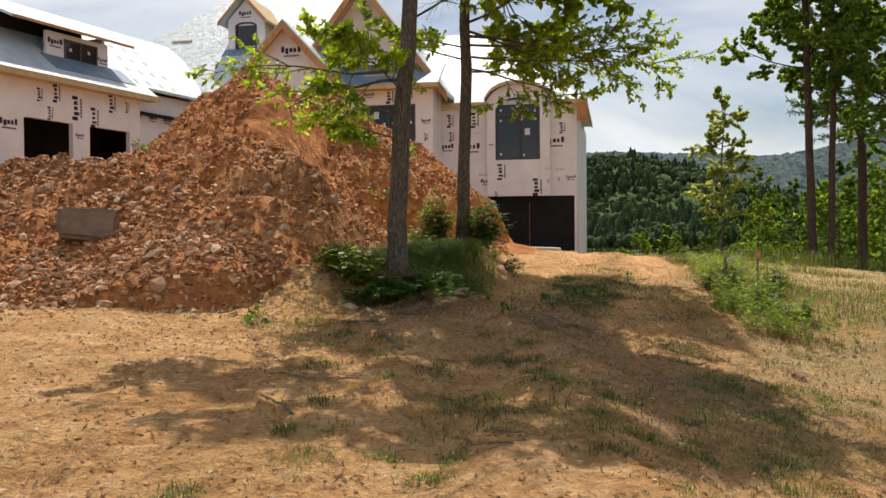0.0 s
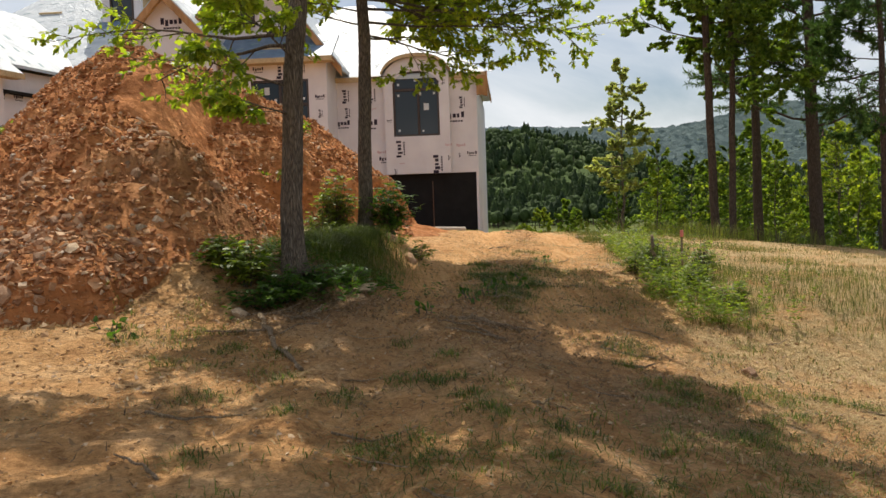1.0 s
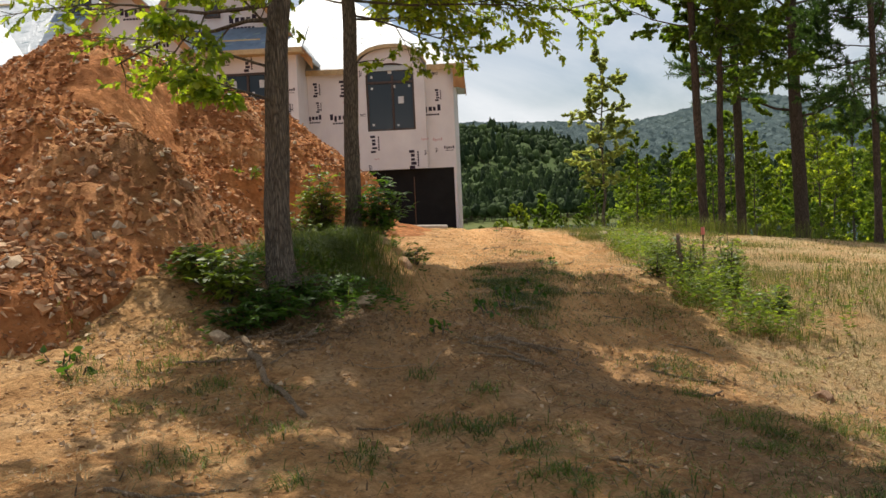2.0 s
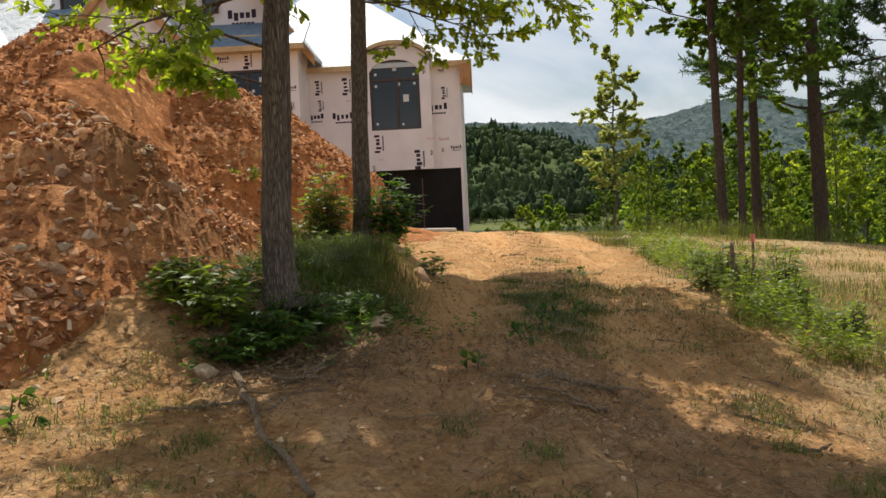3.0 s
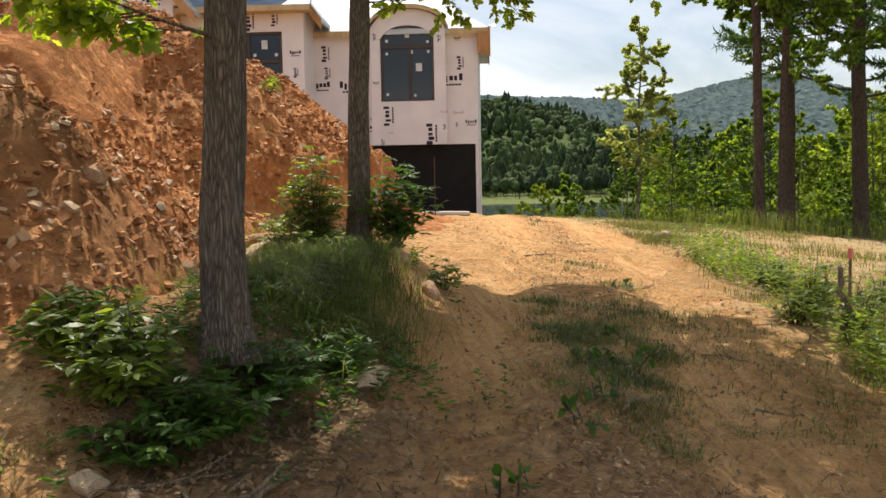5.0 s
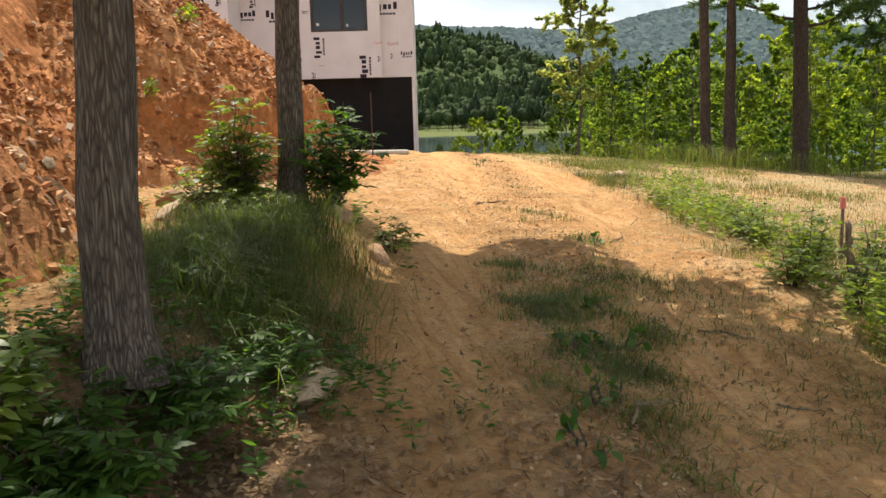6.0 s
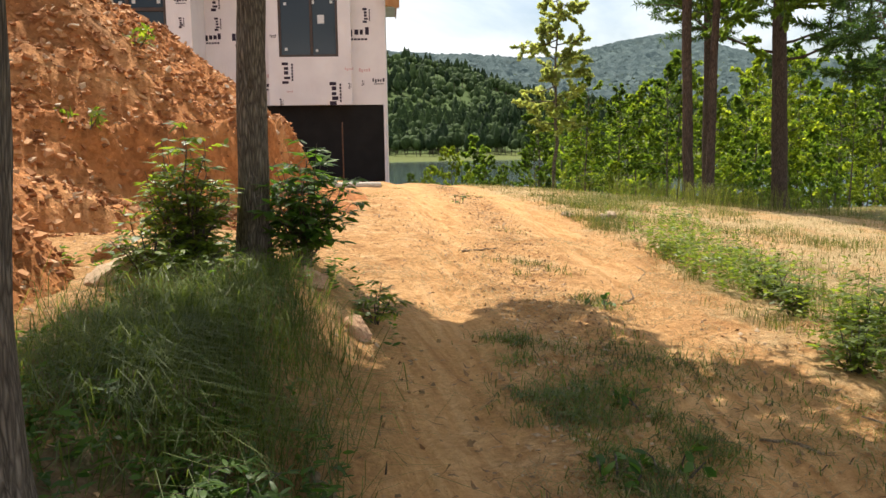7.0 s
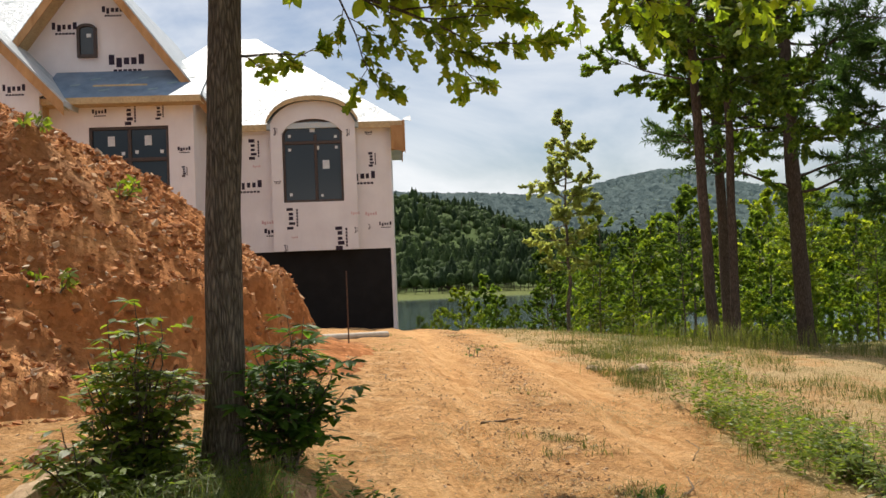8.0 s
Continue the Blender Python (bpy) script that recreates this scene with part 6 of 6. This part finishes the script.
shade = np.concatenate([np.column_stack([GR.uniform(-3.2, 4.5, 2600), GR.uniform(3.2, 14, 2600)]), cloud(1700, -0.3, 10.2, 0.8, 0.7), cloud(700, 1.4, 9.9, 0.5, 0.9), cloud(500, 0.2, 8.0, 1.5, 1.0), cloud(900, 1.2, 8.5, 1.6, 1.6), cloud(500, 2.6, 16.0, 0.35, 4.0), cloud(300, 4.2, 9.0, 1.2, 1.5)])
blades("leaf_litter", "brown dead leaves and bark scraps under the oaks", "leaf litter", shade, 0.04, M_LITTER, 8, 0.5, 0.011, True)

# ---- dead wood, stakes and other loose things ----
def rod(pts, r0, r1, sides=8, seed=0):
    g = Growth(seed)
    n = 14
    t = np.linspace(0, len(pts) - 1, n)
    p = np.stack([np.interp(t, np.arange(len(pts)), np.array(pts)[:, c]) for c in range(3)], -1)
    p[1:-1] += g.rng.normal(0, r0 * 0.35, (n - 2, 3))
    g.tube(p, np.linspace(r0, r1, n) * g.rng.uniform(0.85, 1.15, n), sides)
    v, f = np.concatenate(g.v), np.concatenate(g.f)
    ends = np.array([[0, 1, 2, 3], [0, 3, 4, 5], [0, 5, 6, 7]])
    return raw("stick", v, np.concatenate([f, ends[:, ::-1], ends + (n - 1) * sides]), M_TWIG, True)


def stick(spots, r0, r1, label, seed, lift=0.0):
    pts = [(x, y, float(surface_z(x, y)) + r0 * 0.6 + lift * k) for k, (x, y) in enumerate(spots)]
    me = rod(pts, r0, r1, 8, seed)
    return tagged(new("stick", me), label, "stick", "dead sticks on the ground")


stick(((-0.81, 9.68), (-0.66, 9.0), (-0.57, 8.53), (-0.40, 8.0), (-0.32, 7.66)), 0.027, 0.016, "long bleached dead branch lying on the clay", 1)
stick(((0.95, 9.15), (1.3, 9.2), (1.61, 9.19)), 0.028, 0.018, "dark dead branch lying across the track", 2)
stick(((0.44, 11.95), (0.53, 11.7), (0.62, 11.47)), 0.022, 0.012, "short dead branch sticking out of the shrubs", 3, 0.0)
stick(((-0.62, 12.0), (-0.25, 11.95), (0.12, 12.1)), 0.06, 0.045, "dark rotting log lying in the grass", 4)
STICK_RNG = random.Random(8)
for k in range(60):
    zone = STICK_RNG.choice(((-0.25, 9.75, 0.4, 0.35), (-0.25, 9.75, 0.4, 0.35), (-0.35, 10.0, 0.5, 0.4), (1.5, 9.0, 0.6, 0.7), (4.0, 9.5, 1.0, 1.2), (2.0, 6.5, 1.5, 1.2), (0.6, 10.5, 0.8, 1.0), (3.2, 18.0, 1.0, 3.0), (-0.2, 6.5, 1.2, 1.4)))
    x, y = STICK_RNG.gauss(zone[0], zone[2]), STICK_RNG.gauss(zone[1], zone[3])
    x = max(x, -0.9 + 0.1 * (y - 10))
    a, ln = STICK_RNG.uniform(0, 6.28), STICK_RNG.uniform(0.18, 0.6)
    r = STICK_RNG.uniform(0.005, 0.014)
    stick(((x, y), (x + 0.5 * ln * math.cos(a), y + 0.5 * ln * math.sin(a)), (x + ln * math.cos(a + 0.3), y + ln * math.sin(a + 0.3))), r, r * 0.5, "thin dead twig on the clay", 10 + k, STICK_RNG.choice((0.0, 0.0, 0.03)))


def post(x, y, h, r, label, material, name="stake"):
    z = float(surface_z(x, y))
    ob = thing(name, label, "stake", (x, y, z))
    bm = bmesh.new()
    bmesh.ops.create_cone(bm, cap_ends=True, segments=10, radius1=r, radius2=r * 0.9, depth=h + 0.1, matrix=Matrix.Translation((0, 0, h / 2 - 0.05)))
    part_bm("rod", bm, material, ob)
    return ob


post(2.5, 25.6, 1.33, 0.014, "thin rusty steel stake driven into the clay", M_RUST)
flag = post(4.98, 13.75, 0.58, 0.016, "thin wooden survey stake with pink marker tape", M_TWIG, "survey_stake")
bm = bmesh.new()
bmesh.ops.create_cone(bm, cap_ends=True, segments=10, radius1=0.027, radius2=0.024, depth=0.10, matrix=Matrix.Translation((0, 0, 0.53)))
part_bm("marker_tape", bm, M_TAPE, flag, "pink marker tape")
stump = thing("broken_stem", "rust-brown broken sapling stem among the weeds", "stump", (4.08, 12.45, float(surface_z(4.08, 12.45))))
part("stem", rod([(0, 0, -0.05), (0.02, 0, 0.3), (-0.02, 0.02, 0.62)], 0.035, 0.02, 8, 77), stump)
pipe = thing("drain_pipe", "pale muddy drain pipe lying at the foot of the bank", "pipe", (0, 0, 0))
pp = [(x, y, float(surface_z(x, y)) + 0.06) for x, y in ((1.75, 27.5), (2.3, 27.9), (3.0, 28.3), (3.8, 28.9))]
g = Growth(5)
g.tube(np.array(pp), [0.07] * 4, 12)
part("tube", raw("tube", np.concatenate(g.v), np.concatenate(g.f), M_PIPE, True), pipe)

# ---- stones: shared shapes, one object each where they can be told apart ----
def stone_mesh(seed, flat, material, sub=2):
    r = np.random.RandomState(seed)
    bm = bmesh.new()
    bmesh.ops.create_icosphere(bm, subdivisions=sub, radius=1.0)
    cuts = r.normal(0, 1, (9, 3))
    cuts /= np.linalg.norm(cuts, axis=1)[:, None]
    lim = r.uniform(0.55, 0.85, 9)
    for v in bm.verts:
        p = np.array(v.co)
        for c, m in zip(cuts, lim):
            e = p @ c - m
            if e > 0:
                p = p - c * e
        v.co = Vector((p[0] * 1.15, p[1] * 0.85, p[2] * flat))
    if sub > 2:
        for v in bm.verts:
            v.co += noise.noise_vector(v.co * 2.3 + Vector((seed, 0, 0))) * 0.12 + noise.noise_vector(v.co * 6.0) * 0.05
    me = bpy.data.meshes.new("stone")
    bm.to_mesh(me)
    bm.free()
    me.materials.append(material)
    return me


STONES = [stone_mesh(300 + k, f, M_STONE, 1) for k, f in enumerate((0.35, 0.45, 0.55, 0.3, 0.7, 0.4))]
PALES = [stone_mesh(320 + k, f, M_PALE, 1) for k, f in enumerate((0.4, 0.55, 0.35))]


def slope_turn(x, y, rng):
    e = 0.12
    n = Vector((-(float(surface_z(x + e, y)) - float(surface_z(x - e, y))) / (2 * e), -(float(surface_z(x, y + e)) - float(surface_z(x, y - e))) / (2 * e), 1)).normalized()
    n = (n + Vector((rng.gauss(0, 0.25), rng.gauss(0, 0.25), 0))).normalized()
    return n.to_track_quat('Z', 'Y').to_matrix().to_4x4() @ Matrix.Rotation(rng.uniform(0, 6.28), 4, 'Z')


def big_rock(x, y, size, label, seed, material, flat=0.6):
    rng = random.Random(seed)
    ob = new("rock", stone_mesh(seed, flat, material, 3))
    ob.matrix_world = Matrix.Translation((x, y, float(surface_z(x, y)) + size * flat * 0.25)) @ slope_turn(x, y, rng) @ Matrix.Diagonal((size, size, size, 1))
    return tagged(ob, label, "rock")


big_rock(0.20, 11.2, 0.19, "long pale rock half hidden by shrubs", 401, M_PALE, 0.4)
big_rock(-0.50, 14.45, 0.26, "pale grey boulder beside the shrubs", 402, M_PALE, 0.7)
big_rock(-0.70, 15.4, 0.15, "orange sandstone boulder at the foot of the bank", 403, M_STONE, 0.75)
big_rock(3.68, 8.9, 0.10, "small brown rock on the straw", 404, M_STONE, 0.6)
big_rock(-1.0, 9.78, 0.09, "small pale stone at the foot of the pile", 405, M_PALE, 0.6)
big_rock(6.0, 21.0, 0.16, "pale stone on the grass verge", 406, M_PALE, 0.5)
big_rock(5.5, 21.4, 0.12, "small pale stone on the grass verge", 407, M_PALE, 0.5)
big_rock(0.72, 14.2, 0.15, "dark rock below the slender oak", 408, M_STONE, 0.6)
big_rock(0.95, 13.9, 0.12, "brown rock at the edge of the track", 409, M_STONE, 0.6)
slab_bm = bmesh.new()
bmesh.ops.create_cube(slab_bm, size=1, matrix=Matrix.LocRotScale((0, 0, 0), None, (0.72, 0.5, 0.42)))
bmesh.ops.bevel(slab_bm, geom=slab_bm.edges[:], offset=0.05, segments=2, affect='EDGES')
bmesh.ops.subdivide_edges(slab_bm, edges=slab_bm.edges[:], cuts=3, use_grid_fill=True)
for v in slab_bm.verts:
    v.co += noise.noise_vector(v.co * 3.1) * 0.05
slab_me = bpy.data.meshes.new("rock")
slab_bm.to_mesh(slab_me)
slab_bm.free()
slab_me.materials.append(M_BLOCK)
slab = new("rock", slab_me)
slab.matrix_world = pose(-4.55, 11.25, float(surface_z(-4.55, 11.25)) + 0.10, -12, 8, 14)
tagged(slab, "square-faced grey-brown block bedded in the dirt pile", "rock")

ROCK_RNG = random.Random(12)
made = 0
while made < 300:
    x, y = ROCK_RNG.uniform(-7.5, -0.9), ROCK_RNG.uniform(8.4, 14.0)
    if float(heap_z(x, y)) < float(ground_z(x, y)) - 0.02:
        continue
    s = 0.04 + 0.11 * ROCK_RNG.random() ** 2.8
    ob = new("stone", ROCK_RNG.choice(STONES * 4 + PALES))
    ob.parent = HEAP
    ob.matrix_world = Matrix.Translation((x, y, float(heap_z(x, y)) + s * 0.12)) @ slope_turn(x, y, ROCK_RNG) @ Matrix.Diagonal((s, s, s, 1))
    made += 1


def rubble(name, pts, sizes, material, seed, parent=None, blocky=False):
    """Many small angular stones in one mesh."""
    r = np.random.RandomState(seed)
    oct_v = np.array([(1, 0, 0), (-1, 0, 0), (0, 1, 0), (0, -1, 0), (0, 0, 1), (0, 0, -1)], float)
    oct_f = np.array([(0, 2, 4), (2, 1, 4), (1, 3, 4), (3, 0, 4), (2, 0, 5), (1, 2, 5), (3, 1, 5), (0, 3, 5)])
    if blocky:
        oct_v = np.array([(a, b, c) for a in (-0.75, 0.75) for b in (-0.75, 0.75) for c in (-0.75, 0.75)])
        oct_f = np.array([(0, 1, 3), (0, 3, 2), (4, 6, 7), (4, 7, 5), (0, 4, 5), (0, 5, 1), (2, 3, 7), (2, 7, 6), (0, 2, 6), (0, 6, 4), (1, 5, 7), (1, 7, 3)])
    n, k = len(pts), len(oct_v)
    q = np.column_stack([r.normal(0, 1, n), r.normal(0, 0.28, n), r.normal(0, 0.28, n), r.normal(0, 1, n)])
    q /= np.linalg.norm(q, axis=1)[:, None]
    w, x, y, z = q.T
    rot = np.stack([np.stack([1 - 2 * (y * y + z * z), 2 * (x * y - z * w), 2 * (x * z + y * w)], -1),
                    np.stack([2 * (x * y + z * w), 1 - 2 * (x * x + z * z), 2 * (y * z - x * w)], -1),
                    np.stack([2 * (x * z - y * w), 2 * (y * z + x * w), 1 - 2 * (x * x + y * y)], -1)], 1)
    shape = oct_v[None] * np.stack([r.uniform(0.8, 1.3, n), r.uniform(0.6, 1.0, n), r.uniform(0.25, 0.5, n)], -1)[:, None]
    shape = shape * r.uniform(0.7, 1.2, (n, k, 1)) + r.normal(0, 0.07, (n, k, 3))
    v = np.einsum('nij,nkj->nki', rot, shape) * np.asarray(sizes)[:, None, None] + np.asarray(pts)[:, None]
    f = (np.arange(n)[:, None, None] * k + oct_f[None]).reshape(-1, 3)
    me = raw(name, v.reshape(-1, 3), f, material)
    if parent:
        ob = part(name, me, parent)
        ob["kind"] = "stuff"
        return ob
    return tagged(new(name, me), "scattered clay clods and small stones on the ground", "gravel", kind="stuff")


def rubble_mat(name, stops):
    m, n, l, b = node_mat(name, 0.95, 0.12)
    ge = n.new("ShaderNodeNewGeometry")
    col = ramp(n, l, ge.outputs["Random Per Island"], stops)
    col = mix(n, l, 0.6, col, ramp(n, l, add_noise(n, l, 30.0, 5.0), [(0.3, (0.6, 0.58, 0.55)), (0.65, (1.0, 1.0, 1.0))]), 'MULTIPLY')
    l.new(col, b.inputs["Base Color"])
    return m


M_RUBBLE = rubble_mat("mixed_rubble", [(0.0, (0.20, 0.085, 0.04)), (0.5, (0.47, 0.22, 0.10)), (0.85, (0.58, 0.33, 0.175)), (0.95, (0.56, 0.41, 0.28)), (1.0, (0.64, 0.54, 0.43))])
M_PLATE = rubble_mat("shale_plate", [(0.0, (0.18, 0.085, 0.045)), (0.4, (0.36, 0.19, 0.10)), (0.85, (0.50, 0.31, 0.18)), (1.0, (0.62, 0.48, 0.34))])
M_CLOD = rubble_mat("clay_clod", [(0.0, (0.30, 0.17, 0.085)), (0.6, (0.48, 0.30, 0.16)), (1.0, (0.60, 0.45, 0.30))])
HR = np.random.RandomState(55)
hx, hy = HR.uniform(-9.5, 1.6, 100000), HR.uniform(8.3, 25.5, 100000)
hz = heap_z(hx, hy)
dens = fbm(hx * 0.6, hy * 0.6, 5, 3) + 0.20 * ease(17, 11, hy) + 0.2 * ease(11.5, 9.5, hy) + 0.12 * ease(-2.6, -1.4, hx) * ease(15, 13, hy)
ok = (hz > ground_z(hx, hy) - 0.01) & (dens > 0.37) & (HR.rand(100000) < 0.72 + 0.28 * ease(16, 12, hy))
hx, hy, hz = hx[ok], hy[ok], hz[ok]
hs = (0.011 + 0.05 * HR.rand(len(hx)) ** 3.2) * (0.9 + 0.2 * ease(13, 20, hy))
px, py = HR.uniform(-8.0, -0.9, 9000), HR.uniform(8.3, 13.5, 9000)
ok = (heap_z(px, py) > ground_z(px, py) - 0.01) & (fbm(px * 0.8, py * 0.8, 3, 3) + 0.1 * ease(12.5, 10, py) > 0.47)
px, py = px[ok], py[ok]
ps = 0.016 + 0.055 * HR.rand(len(px)) ** 3.0
rubble("shale", np.stack([px, py, heap_z(px, py) + ps * 0.15], -1), ps, M_PLATE, 63, HEAP, True)
coarse = hs > 0.020
rubble("rubble", np.stack([hx, hy, hz + hs * 0.2], -1)[~coarse], hs[~coarse], M_RUBBLE, 61, HEAP)
rubble("coarse_rubble", np.stack([hx, hy, hz + hs * 0.2], -1)[coarse], hs[coarse], M_RUBBLE, 64, HEAP, True)
gx, gy = HR.uniform(-5, 8, 22000), HR.uniform(2.5, 26, 22000)
ok = fbm(gx * 0.9, gy * 0.9, 7, 3) > 0.42
ok |= (gx < -0.8) & (gy > 7.5)
gx, gy = gx[ok], gy[ok]
my = HR.uniform(8.5, 32, 5000)
mx = rut_x(my) + HR.normal(0, 0.22, 5000)
sx, sy = HR.uniform(-5, 6, 14000), HR.uniform(2.5, 14, 14000)
gx, gy = np.concatenate([gx, mx, sx]), np.concatenate([gy, my, sy])
rolled = np.exp(-((np.abs(gx - rut_x(gy)) - 0.82) / 0.42) ** 2) * ease(7.5, 11, gy)
clear = HR.rand(len(gx)) > 0.93 * rolled
gx, gy = gx[clear], gy[clear]
gs = 0.0055 + 0.020 * HR.rand(len(gx)) ** 3.4
tx, ty = HR.uniform(-8, -0.9, 9000), HR.uniform(7.2, 10.2, 9000)
near_toe = ground_z(tx, ty) - heap_z(tx, ty)
ok = (near_toe > 0) & (HR.rand(9000) < np.exp(-near_toe * 5.0))
gx, gy = np.concatenate([gx, tx[ok]]), np.concatenate([gy, ty[ok]])
gs = np.concatenate([gs, 0.01 + 0.05 * HR.rand(int(ok.sum())) ** 2.5])
rubble("clods", np.stack([gx, gy, ground_z(gx, gy) + gs * 0.2], -1), gs, M_CLOD, 62)
